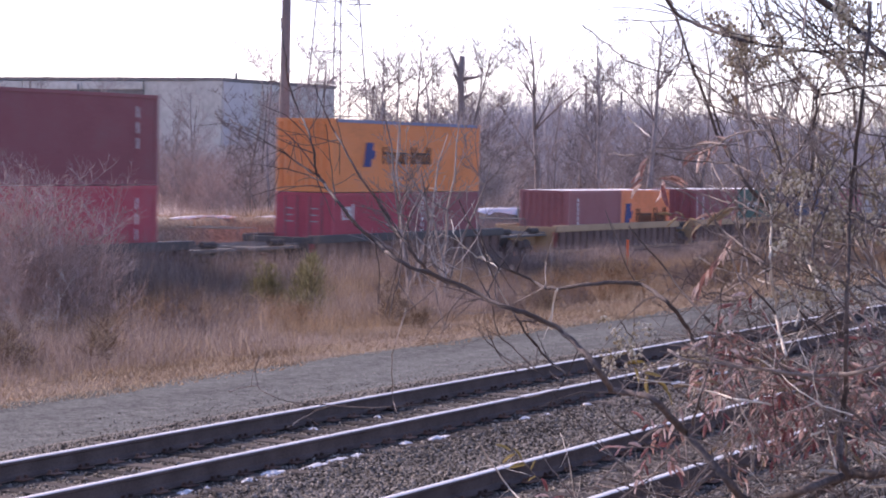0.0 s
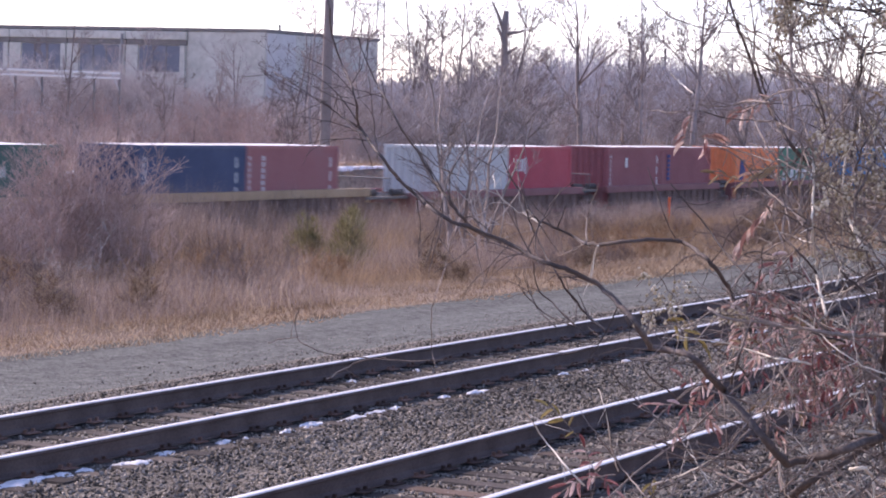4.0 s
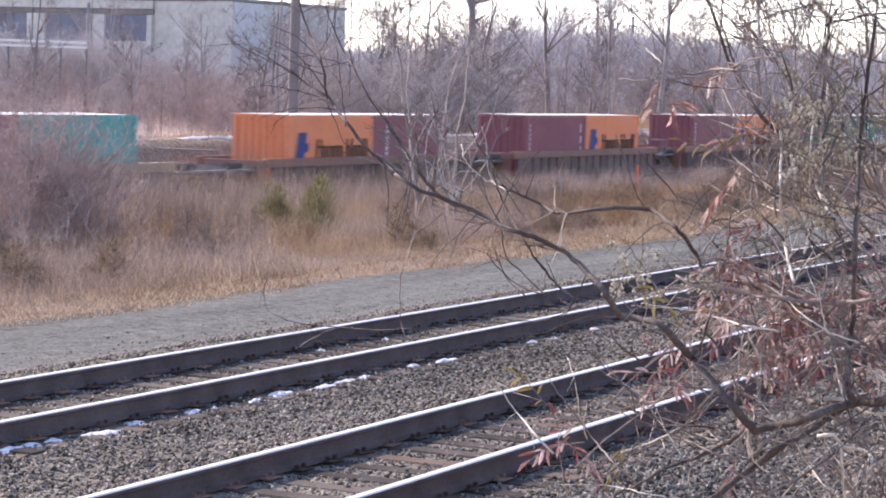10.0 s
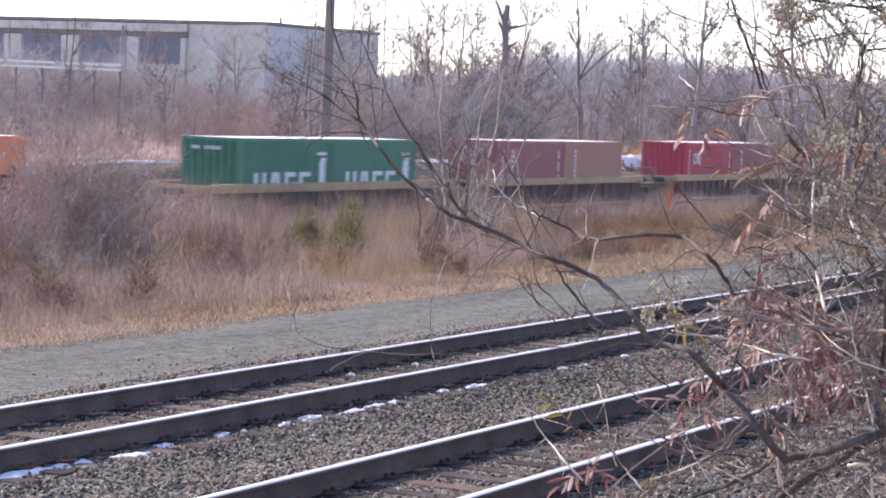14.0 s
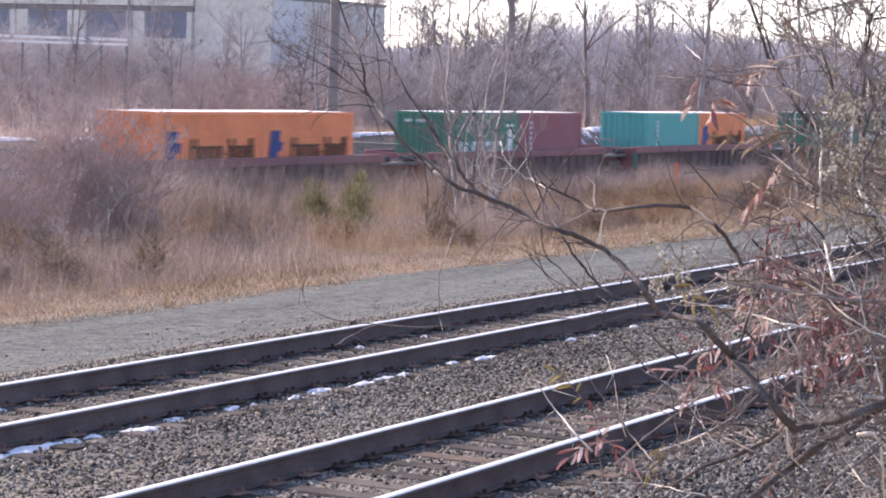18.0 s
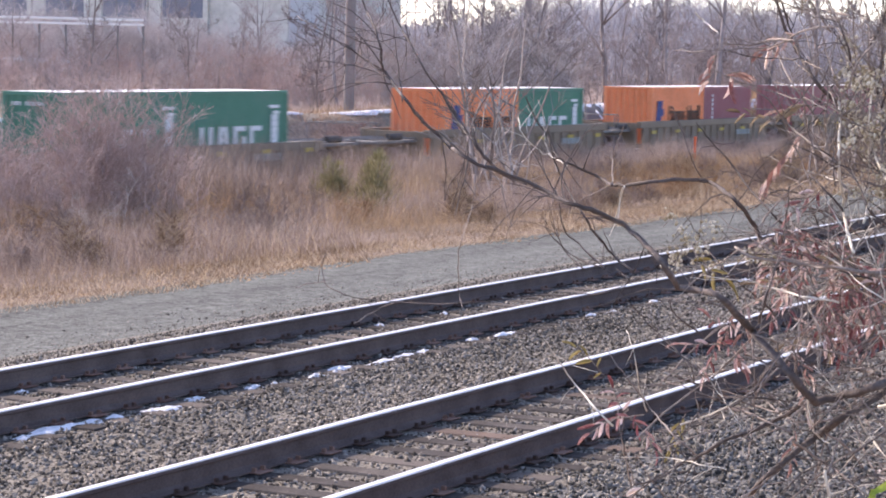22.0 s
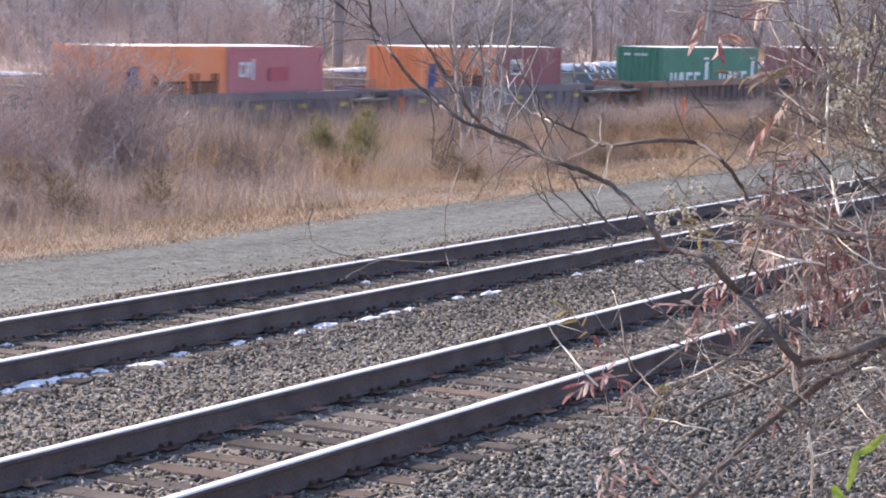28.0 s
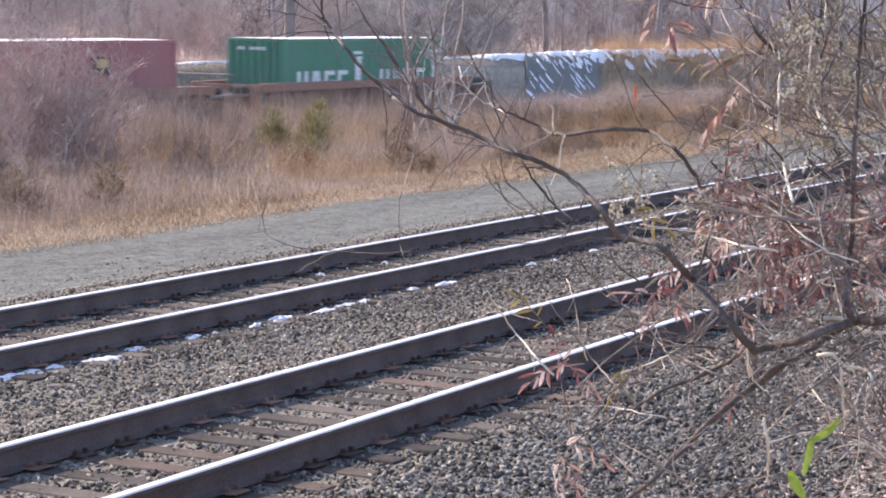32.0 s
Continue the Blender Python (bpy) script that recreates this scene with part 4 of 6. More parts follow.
def build_berm():
    """Snow lying along the crest of the berm behind the far track, and a dark sheet on its face."""
    rng = random.Random(31)
    s, k = 55.0, 0
    while s < 132:
        length = rng.uniform(4.5, 9.0)
        deep = 111 < s + length / 2 < 130
        snow_strip(s, s + length, 50.5 if deep else 50.55, rng.uniform(1.1, 1.5) if deep else rng.uniform(0.9, 1.3) if s > 97 else rng.uniform(0.4, 0.7), 0.22 if deep else 0.1 if s > 97 else 0.05, k)
        s += length * rng.uniform(0.9, 1.02) + (0 if s > 98 else rng.choice((0, 0, 1.5)))
        k += 1
    # dark sheet draped on the berm's near face, with snow caught in its folds
    V, F, nu, nv = [], [], 16, 8
    for j in range(nv + 1):
        for i in range(nu + 1):
            lat = 47.2 + 3.2 * j / nv
            s = 100.6 + 9.0 * i / nu + 2.0 * (lat - 47.2)
            p = train_point(s, lat, 0)
            V.append((p.x, p.y, float(ground_z(p.x, p.y)) + 0.1 + 0.05 * math.sin(2.3 * i + 1.1 * j)))
    F = [(j * (nu + 1) + i, j * (nu + 1) + i + 1, (j + 1) * (nu + 1) + i + 1, (j + 1) * (nu + 1) + i) for j in range(nv) for i in range(nu)]
    sheet = tagged(new("ground_sheet", mesh_of("ground_sheet", V, F, (M_TARP,), True)), "dark grey sheet on the berm with snow in its folds", "ground sheet")
    thick = sheet.modifiers.new("thickness", "SOLIDIFY")
    thick.thickness = 0.02
    for k in range(58):
        lat = rng.uniform(47.5, 50.0)
        s = rng.uniform(101.2, 109.0) + 2.0 * (lat - 47.2) if k < 40 else rng.uniform(110, 127)
        V, F, n = [], [], 7
        climb, w = rng.uniform(0.15, 0.7), rng.uniform(0.04, 0.14)
        if k >= 40:
            lat, w = rng.uniform(49.0, 50.2), rng.uniform(0.15, 0.5)
        run = climb * rng.uniform(-0.2, 0.8)
        for i in range(n + 1):
            f = i / n
            for side, lift in ((-1, 0.08), (0, 0.2), (1, 0.08)):
                p = train_point(s + run * f + side * w * math.sin(math.pi * f), lat + climb * f + 0.08 * math.sin(5 * f + k), 0)
                V.append((p.x, p.y, float(ground_z(p.x, p.y)) + lift))
        for i in range(n):
            for q in (0, 1):
                a = 3 * i + q
                F.append((a, a + 3, a + 4, a + 1))
        tagged(new("snow_streak", mesh_of("snow_streak", V, F, (M_SNOW,), True)), "thin streak of old snow on the face of the berm", "snow", group="snow streaks on the berm")


build_berm()


# ---- the train ----
CW, CH, CL = 2.438, 2.591, 6.058
SPEED = 17.07


def corrugated(length, height, depth=0.036, pitch=0.28):
    """Profile of a corrugated panel along its length: (along, inward) pairs."""
    n = max(2, round((length - 0.3) / pitch))
    p, out = (length - 0.3) / n, [(0.15, 0.0)]
    for k in range(n):
        a = 0.15 + k * p
        out += [(a + 0.32 * p, 0.0), (a + 0.5 * p, depth), (a + 0.82 * p, depth), (a + p, 0.0)]
    return out


CONTAINER_CACHE = {}
M_GREYPAINT = material("faded_grey_lettering", [(0.3, 0.32, 0.3), (0.42, 0.44, 0.42)], 2, 0.7, 0, 0, 20)
M_GREYBLUE = material("blue_grey_cover", [(0.16, 0.2, 0.3), (0.26, 0.3, 0.4)], 1.0, 0.7, 0, 0.003, 8)


def container_meshes(L, H):
    """Body (corrugated sides and ends), frame (posts, rails, corner castings), roof; x along, near side at y = 0."""
    if (L, H) in CONTAINER_CACHE:
        return CONTAINER_CACHE[(L, H)]
    z0, z1 = 0.14, H - 0.1
    V, F = [], []

    def panel(pts):
        b = len(V)
        for p, q in pts:
            V.append(p), V.append(q)
        for k in range(len(pts) - 1):
            F.append((b + 2 * k, b + 2 * k + 2, b + 2 * k + 3, b + 2 * k + 1))

    side = corrugated(L, H)
    panel([((a, 0.02 + d, z0), (a, 0.02 + d, z1)) for a, d in side])
    panel([((a, CW - 0.02 - d, z0), (a, CW - 0.02 - d, z1)) for a, d in reversed(side)])
    end = corrugated(CW, H, 0.075, 0.3)
    panel([((0.02 + d, a, z0), (0.02 + d, a, z1)) for a, d in reversed(end)])
    body = mesh_of("body", V, F)
    bm = bmesh.new()
    for x in (0, L - 0.16):
        for y in (0, CW - 0.16):
            box(bm, x, x + 0.16, y, y + 0.16, 0.118, H - 0.118)
    for y in (0, CW - 0.1):
        box(bm, 0.16, L - 0.16, y, y + 0.1, 0.0, 0.15)
        box(bm, 0.16, L - 0.16, y, y + 0.1, H - 0.11, H)
    for x in (0, L - 0.1):
        box(bm, x, x + 0.1, 0.16, CW - 0.16, 0.0, 0.15)
        box(bm, x, x + 0.1, 0.16, CW - 0.16, H - 0.12, H)
    frame_me = bpy.data.meshes.new("frame")
    bm.to_mesh(frame_me), bm.free()
    bm = bmesh.new()
    box(bm, -0.089, 0.089, -0.081, 0.081, -0.06, 0.06, bevel=0.012)
    cast = bpy.data.meshes.new("corner_casting")
    bm.to_mesh(cast), bm.free()
    # roof sheet with shallow cross ribs
    V, F = [], []
    n = int(L / 0.45)
    for k in range(2 * n + 1):
        x = 0.12 + (L - 0.24) * k / (2 * n)
        z = H - 0.012 + (0.016 if k % 2 else 0.0)
        V += [(x, 0.09, z), (x, CW - 0.09, z)]
    F = [(2 * k, 2 * k + 2, 2 * k + 3, 2 * k + 1) for k in range(2 * n)]
    roof = mesh_of("roof", V, F)
    # doors at the far end or, turned round, at the leading end
    doors = []
    for y in (0.17, CW / 2 + 0.005):
        doors.append((y, y + CW / 2 - 0.18))
    CONTAINER_CACHE[(L, H)] = (body, frame_me, cast, roof, doors)
    return CONTAINER_CACHE[(L, H)]


def slab(parent, x0, x1, z0, z1, mat, label="", name="marking", skew=0.0):
    """A painted plate standing 5 mm proud of the near side."""
    V = [(x0, 0, z0), (x1, 0, z0), (x1 + skew, 0, z1), (x0 + skew, 0, z1)]
    V += [(x, 0.02, z) for x, _, z in V]
    V = [(x, y - 0.012, z) for x, y, z in V]
    F = [(0, 1, 2, 3), (7, 6, 5, 4), (0, 4, 5, 1), (1, 5, 6, 2), (2, 6, 7, 3), (3, 7, 4, 0)]
    return part(name, mesh_of(name, V, F, (mat,)), None, parent, label)


def mark_orange(c, L, H):
    big = L > 8
    a, z, eh, lh, k = (0.19 * L, 0.95, 0.92, 0.66, 1.12) if big else (0.065 * L, 0.96, 1.0, 0.76, 1.07)
    slab(c, a, a + 0.55, z, z + eh, M_NAVY, "blue slanted emblem", "emblem", 0.2)
    slab(c, a + 0.62, a + 0.85, z + 0.3, z + 0.62, M_NAVY, "", "emblem", 0.06)
    x = (0.315 if big else 0.305) * L
    z += 0.12 if big else 0.0
    for i, (w, h) in enumerate(((0.44, 1.0), (0.34, 0.68), (0.36, 0.68), (0.34, 0.68), (0.36, 0.68), (0.2, 0.2), (0.34, 1.0), (0.17, 1.0), (0.34, 0.68), (0.34, 0.68), (0.36, 1.0))):
        key = ("glyph", i, big)
        if key not in CONTAINER_CACHE:
            e, t, wd = h * lh, 0.085, (w - 0.08) * k
            bm = bmesh.new()
            if i in (5, 7):
                box(bm, 0, wd, -0.012, 0.008, 0.22 if i == 5 else 0.0, e + (0.12 if i == 5 else 0.0))
            else:
                low = min(e, 0.68 * lh)
                box(bm, 0, t, -0.012, 0.008, 0, e)
                box(bm, wd - t, wd, -0.012, 0.008, 0, e if i in (0, 10) else low)
                box(bm, t, wd - t, -0.012, 0.008, low - t, low)
                if i not in (0, 2):
                    box(bm, t, wd - t, -0.012, 0.008, 0, t)
            CONTAINER_CACHE[key] = bpy.data.meshes.new("lettering_bar")
            bm.to_mesh(CONTAINER_CACHE[key]), bm.free()
            CONTAINER_CACHE[key].materials.append(M_CHAR)
        part("lettering_bar", CONTAINER_CACHE[key], None, c).location = (x, 0, z)
        x += w * k


def mark_large_white(c, L, H):
    z, x, h = 0.67, 0.135 * L, 0.76
    for k in range(4):
        w, t = 0.91, 0.22
        lean = 0.16 if k == 1 else 0.0
        slab(c, x, x + t, z, z + h, M_WHITE, "", "lettering_bar", lean)
        if k < 3:
            slab(c, x + 0.52, x + 0.52 + t, z, z + h * (1 if k < 2 else 0.55), M_WHITE, "", "lettering_bar", -lean)
        if k > 1:
            slab(c, x + t, x + 0.72, z + h - 0.16, z + h, M_WHITE, "", "lettering_bar")
        if k == 1:
            slab(c, x + t + 0.05, x + 0.5, z + 0.25, z + 0.4, M_WHITE, "", "lettering_bar")
        else:
            slab(c, x + t, x + 0.72, z, z + 0.17, M_WHITE, "", "lettering_bar")
        x += w + 0.06
    for k in range(6):
        slab(c, 0.83 * L, 0.83 * L + 0.42, 0.55 + 0.21 * k, 0.55 + 0.21 * k + 0.2, M_WHITE, "", "lettering_bar")
    for k in range(2):
        slab(c, 0.81 * L + 0.22 * k, 0.91 * L, H - 0.58 - 0.2 * k, H - 0.47 - 0.2 * k, M_WHITE, "", "lettering_bar")
    for k in range(7):
        if k != 2:
            part("lettering_bar", boxes((-0.006, 0.02, 1.9 - 0.17 * k, 2.0 - 0.17 * k, H - 0.42, H - 0.3)), M_WHITE, c)


def mark_edge(c, L, H):
    for k in range(9):
        slab(c, 0.022 * L, 0.022 * L + 0.07, H - 0.5 - 0.2 * k, H - 0.36 - 0.2 * k, M_WHITE, "", "lettering_bar")


def mark_column(c, L, H, x, mat, n=8, w=0.13):
    for k in range(n):
        z = H - 0.5 - 0.21 * k
        slab(c, x, x + w, z, z + 0.15, mat, "", "lettering_bar")


def mark_plate(c, L, H, x, mat, w=0.95, h=0.6, under=None):
    slab(c, x, x + w, H - 0.5 - h, H - 0.5, mat, "light rectangular sign panel", "sign_panel")
    if under:
        slab(c, x + 0.1, x + w - 0.1, H - 0.42 - h, H - 0.3 - h, under, "", "lettering_bar").location.y = -0.01


def mark_small(c, L, H):
    # three white block shapes with gaps
    x, z = 0.12 * L, H - 1.02
    for x0, x1, z0, z1 in ((0, 0.1, 0, 0.5), (0.1, 0.26, 0, 0.1), (0.1, 0.26, 0.4, 0.5), (0.36, 0.45, 0, 0.5), (0.45, 0.55, 0.4, 0.5), (0.45, 0.55, 0.18, 0.26), (0.55, 0.64, 0, 0.5), (0.76, 0.87, -0.1, 0.6)):
        slab(c, x + x0, x + x1, z + z0, z + z1, M_WHITE, "", "lettering_bar")


def mark_rods(c, L, H):
    # marking strip near the trailing edge and a number strip
    for k in range(3):
        slab(c, 0.9 * L, 0.9 * L + 0.07, H - 0.75 - 0.5 * k, H - 0.4 - 0.5 * k, M_WHITE, "", "lettering_bar")


def make_container(s, z, L, H, colour, style, group, label):
    mat = PAINTS[colour]
    body, frame_me, cast, roof, doors = container_meshes(L, H)
    c = empty("container", Matrix.Identity(4), label, "shipping container", group)

    def own(me, m):
        k = (me.name, m.name)
        if k not in CONTAINER_CACHE:
            o = me.copy()
            o.materials.clear()
            o.materials.append(m)
            CONTAINER_CACHE[k] = o
        return CONTAINER_CACHE[k]

    part("body", own(body, mat), None, c)
    part("frame", own(frame_me, mat), None, c)
    for x in (0.085, L - 0.085):
        for y in (0.077, CW - 0.077):
            for zc in (0.058, H - 0.058):
                part("corner_casting", own(cast, mat), None, c).location = (x, y, zc)
    part("roof", own(roof, M_ROOFGLARE), None, c, "roof sheet painted white for grazing sky glare")
    lead = "d" in style
    for y0, y1 in doors:
        bm = bmesh.new()
        x = -0.006 if lead else L - 0.05
        box(bm, x, x + 0.055, y0, y1, 0.16, H - 0.13, bevel=0.008)
        d = part("door", bm, mat, c)
        bm = bmesh.new()
        xr = x - 0.035 if lead else x + 0.09
        for f in (0.25, 0.75):
            yr = y0 + (y1 - y0) * f
            rod(bm, (xr, yr, 0.12), (xr, yr, H - 0.12), 0.018, 6)
        part("lock_rods", bm, M_GREYSTEEL, d)
        if lead:
            for k in range(3):
                bm = boxes((x - 0.012, x, y0 + 0.45, y0 + 0.75, H - 0.62 - 0.24 * k, H - 0.575 - 0.24 * k))
                part("lettering_bar", bm, M_GREYPAINT, d)
    for ch in style:
        if ch == "h":
            mark_orange(c, L, H)
            if L > 8:
                slab(c, 0.2, L - 0.2, H - 0.13, H - 0.005, M_GREYBLUE, "blue-grey cover strip along the top edge", "cover_strip")
        elif ch == "u":
            mark_large_white(c, L, H)
        elif ch == "c":
            mark_column(c, L, H, 0.16 * L, M_WHITE)
        elif ch == "n":
            mark_column(c, L, H, 0.1 * L, M_NAVY, 6, 0.32)
        elif ch == "p":
            mark_plate(c, L, H, 0.3 * L, M_WHITE, 0.22, 0.42)
        elif ch == "l":
            mark_plate(c, L, H, 0.22 * L, M_WHITE, 1.0, 0.62, M_NAVY)
            for k in range(5):
                slab(c, 0.22 * L + 0.08 + 0.16 * k, 0.22 * L + 0.19 + 0.16 * k, H - 1.0, H - (0.68 if k else 0.58), M_CHAR, "", "lettering_bar").location.y = -0.01
            slab(c, 0.22 * L + 0.5, 0.22 * L + 0.95, H - 0.64, H - 0.53, M_YELLOW, "", "lettering_bar", 0.04).location.y = -0.01
        elif ch == "y":
            slab(c, 0.22 * L, 0.22 * L + 0.95, H - 1.1, H - 0.5, M_CHAR, "dark sign panel with a yellow mark", "sign_panel")
            slab(c, 0.22 * L + 0.2, 0.22 * L + 0.75, H - 0.85, H - 0.6, M_YELLOW, "", "lettering_bar", 0.1).location.y = -0.01
        elif ch == "s":
            mark_small(c, L, H)
        elif ch == "q":
            slab(c, 0.42 * L, 0.62 * L, H - 1.15, H - 0.7, PAINTS["red"], "darker red painted-over patch", "sign_panel")
        elif ch == "r":
            mark_rods(c, L, H)
            mark_edge(c, L, H)
        elif ch == "g":
            x = 0.25 * L
            for w in (0.3, 0.22, 0.22, 0.1, 0.2, 0.12):
                slab(c, x, x + w, H - 0.95, H - 0.65, M_WHITE, "", "lettering_bar")
                x += w + 0.12
    return c, s, z


STIFF = {}
M_RUSTSHEET = material("rusty_grimy_steel", [(0.09, 0.058, 0.05), (0.17, 0.105, 0.088), (0.25, 0.16, 0.125)], 1.2, 0.8, 0.1, 0.003, 12, "object", 0.3)


def well_car(front, rear, truck_front, truck_rear, colour, label, graffiti=False, top=1.42):
    """One well of a stack car; x = 0 at the leading end of its containers, near side at y = 0, z = 0 at the rail tops."""
    m = SILLS[colour]
    sheet = m if colour in ("olive", "violet") else M_RUSTSHEET
    car = empty("well_car", Matrix.Identity(4), label, "well car", "well cars of the train")
    a, b = -front[0], 12.19 + rear[0]
    for y0, y1, ys in ((-0.28, -0.06, -0.2), (CW + 0.06, CW + 0.28, CW + 0.2)):
        sill = part("side_sill", boxes((a, b, y0, y1, top - 0.3, top), bevel=0.02), m, car)
        part("side_sheet", boxes((a + 0.3, b - 0.3, ys - 0.02, ys + 0.02, 0.3, top - 0.3)), sheet, sill)
        if y0 < 0:
            if (colour, top) not in STIFF:
                STIFF[colour, top] = bpy.data.meshes.new("stiffener")
                bm = boxes((-0.05, 0.05, -0.06, 0.06, 0.28, top - 0.3))
                bm.to_mesh(STIFF[colour, top]), bm.free()
                STIFF[colour, top].materials.append(sheet)
            n = int((b - a) / 0.8)
            for k in range(n + 1):
                part("stiffener", STIFF[colour, top], None, sill).location = (a + 0.4 + (b - a - 0.8) * k / n, ys - 0.02, 0)
        part("bottom_chord", boxes((a + 0.4, b - 0.4, y0, y1, 0.2, 0.32), bevel=0.015), m, sill)
    for xb in (a + 0.05, b - 0.13):
        part("bulkhead", boxes((xb, xb + 0.08, -0.05, CW + 0.05, 0.22, top - 0.06), bevel=0.01), m, car)
    if colour in ("olive", "violet"):
        for k in range(6):
            x = a + 1.2 + (b - a - 2.4) * k / 5
            slab(car, x, x + 0.5, 0.86, 1.0, M_YELLOW, "yellow reflective strip", "reflector").location.y = -0.3
        if colour == "olive":
            for k in range(7):
                x = 9.6 + 0.26 * k
                slab(car, x, x + 0.17, 0.62, 0.88, M_GREYPAINT, "", "lettering_bar").location.y = -0.3
    if graffiti:
        rng = random.Random(3)
        for k in range(14):
            x, w = 3.6 + 0.24 * k + rng.uniform(-0.06, 0.06), rng.uniform(0.1, 0.22)
            slab(car, x, x + w, 0.45 + rng.uniform(-0.1, 0.25), 1.25 + rng.uniform(-0.3, 0.15), (M_WHITE, M_GREYBLUE, M_GREYPAINT)[k % 3], "pale graffiti stroke", "graffiti", rng.uniform(-0.25, 0.25)).location.y = -0.3 - 0.004 * (k % 3)
    part("well_floor", boxes((a + 0.4, b - 0.4, 0.0, CW, 0.22, 0.3)), M_BLACKSTEEL, car)
    for x0, x1, sx, far in ((a - front[1], a + 0.1, -1, a - front[1]), (b - 0.1, b + rear[1], 1, b + rear[1])):
        if x1 - x0 < 0.4:
            continue
        p = part("end_platform", boxes((x0, x1, 0.25, CW - 0.25, 0.95, 1.06), bevel=0.02), M_GREYSTEEL, car)
        part("bolster", boxes((x0 + 0.1, x1 - 0.05, 0.75, CW - 0.75, 0.55, 0.94), bevel=0.03), m, p)
        bm = bmesh.new()
        for k in range(5):
            yy = 0.3 + (CW - 0.6) * k / 4
            rod(bm, (x0, yy, 1.12), (x1, yy, 1.12), 0.03, 6)
        part("grating", bm, M_GREYSTEEL, p, "grey walkway bars with frost")
        bm = bmesh.new()
        xe = x0 + 0.12 if sx < 0 else x1 - 0.12
        for yy in (0.1, CW - 0.1):
            rod(bm, (xe, yy, 0.5), (xe, yy, 1.75), 0.02, 6)
        rod(bm, (xe, 0.1, 1.75), (xe, CW - 0.1, 1.75), 0.02, 6)
        part("handrail", bm, M_GREYSTEEL, p)
        part("air_tank", rod(bmesh.new(), ((x0 + x1) / 2 - 0.45, 0.3, 1.2), ((x0 + x1) / 2 + 0.45, 0.3, 1.2), 0.13, 10), M_BLACKSTEEL, p)
    wheel_me = None
    for xt in [t for t in (truck_front, truck_rear) if t is not None]:
        bm = bmesh.new()
        for yy in (0.12, CW - 0.3):
            box(bm, xt - 1.15, xt + 1.15, yy, yy + 0.18, 0.36, 0.56, bevel=0.04)
            box(bm, xt - 0.35, xt + 0.35, yy, yy + 0.18, 0.2, 0.78, bevel=0.04)
        box(bm, xt - 0.22, xt + 0.22, 0.3, CW - 0.3, 0.5, 0.82, bevel=0.03)
        tr = part("truck", bm, M_RUSTSHEET, car, "rusty brown cast steel truck frame")
        for dx in (-0.88, 0.88):
            for yy in (0.36, CW - 0.36):
                if wheel_me is None:
                    bm = bmesh.new()
                    rod(bm, (0, -0.065, 0), (0, 0.065, 0), 0.42, 20)
                    rod(bm, (0, -0.09, 0), (0, 0.09, 0), 0.12, 10)
                    wheel_me = bpy.data.meshes.new("wheel")
                    bm.to_mesh(wheel_me), bm.free()
                    wheel_me.materials.append(M_RAIL)
                part("wheel", wheel_me, None, tr).location = (xt + dx, yy, 0.42)
            part("axle", rod(bmesh.new(), (xt + dx, 0.3, 0.42), (xt + dx, CW - 0.3, 0.42), 0.08, 8), M_RAIL, tr)
    return car


# leading end of each well's containers at the clip's start, in metres along the line; the containers as colour:marks; the car's colour
WELLS = """52.4 tan.black darkred/r40h red/r40b
76.1 black amber/h40 red/ds maroon/c
97.5 tan brown/c orange/h
113.4 tan maroon/cr capgreen/gr
129.6 tan navy/r brown/cr
149.4 low.wine white/p red/s
165.6 low.wine maroon/pr maroon/n
181.4 low.wine orange/h green/u
201.5 tan blue/r orange/h
221.4 tan maroon/lr teal/c
243.1 rust orange/h maroon/c
262.9 rust maroon/r orange/h
282.4 rust maroon/r orange/h
306.1 tan green/u green/u
325.5 tan brown/cr tanbrown/c
345.6 tan red/sr brown/c
369.1 wine orange/h orange/h
388.7 wine green/u maroon/c
408.2 wine teal/c orange/h
431.8 low.olive green/u green/u
455.3 olive orange/h green/u
474.9 olive orange/h maroon/c
494.2 olive brown/p brown/c
517.9 violet maroon/r green/u
537.3 violet orange/h pink/sq
556.7 violet orange/h maroon/l
579.9 rust green/u green/u
599.4 rust brown/ brown/y
618.5 rust green/u green/u"""

NAMES = {"orange": "orange", "amber": "amber orange", "maroon": "dark maroon", "brown": "red-brown", "tanbrown": "faded tan-brown", "red": "bright red", "darkred": "dark red", "green": "deep green", "capgreen": "dull green",
         "teal": "teal green", "blue": "bright blue", "navy": "navy blue", "white": "dirty white", "pink": "faded pinkish-red"}
RIDES = []


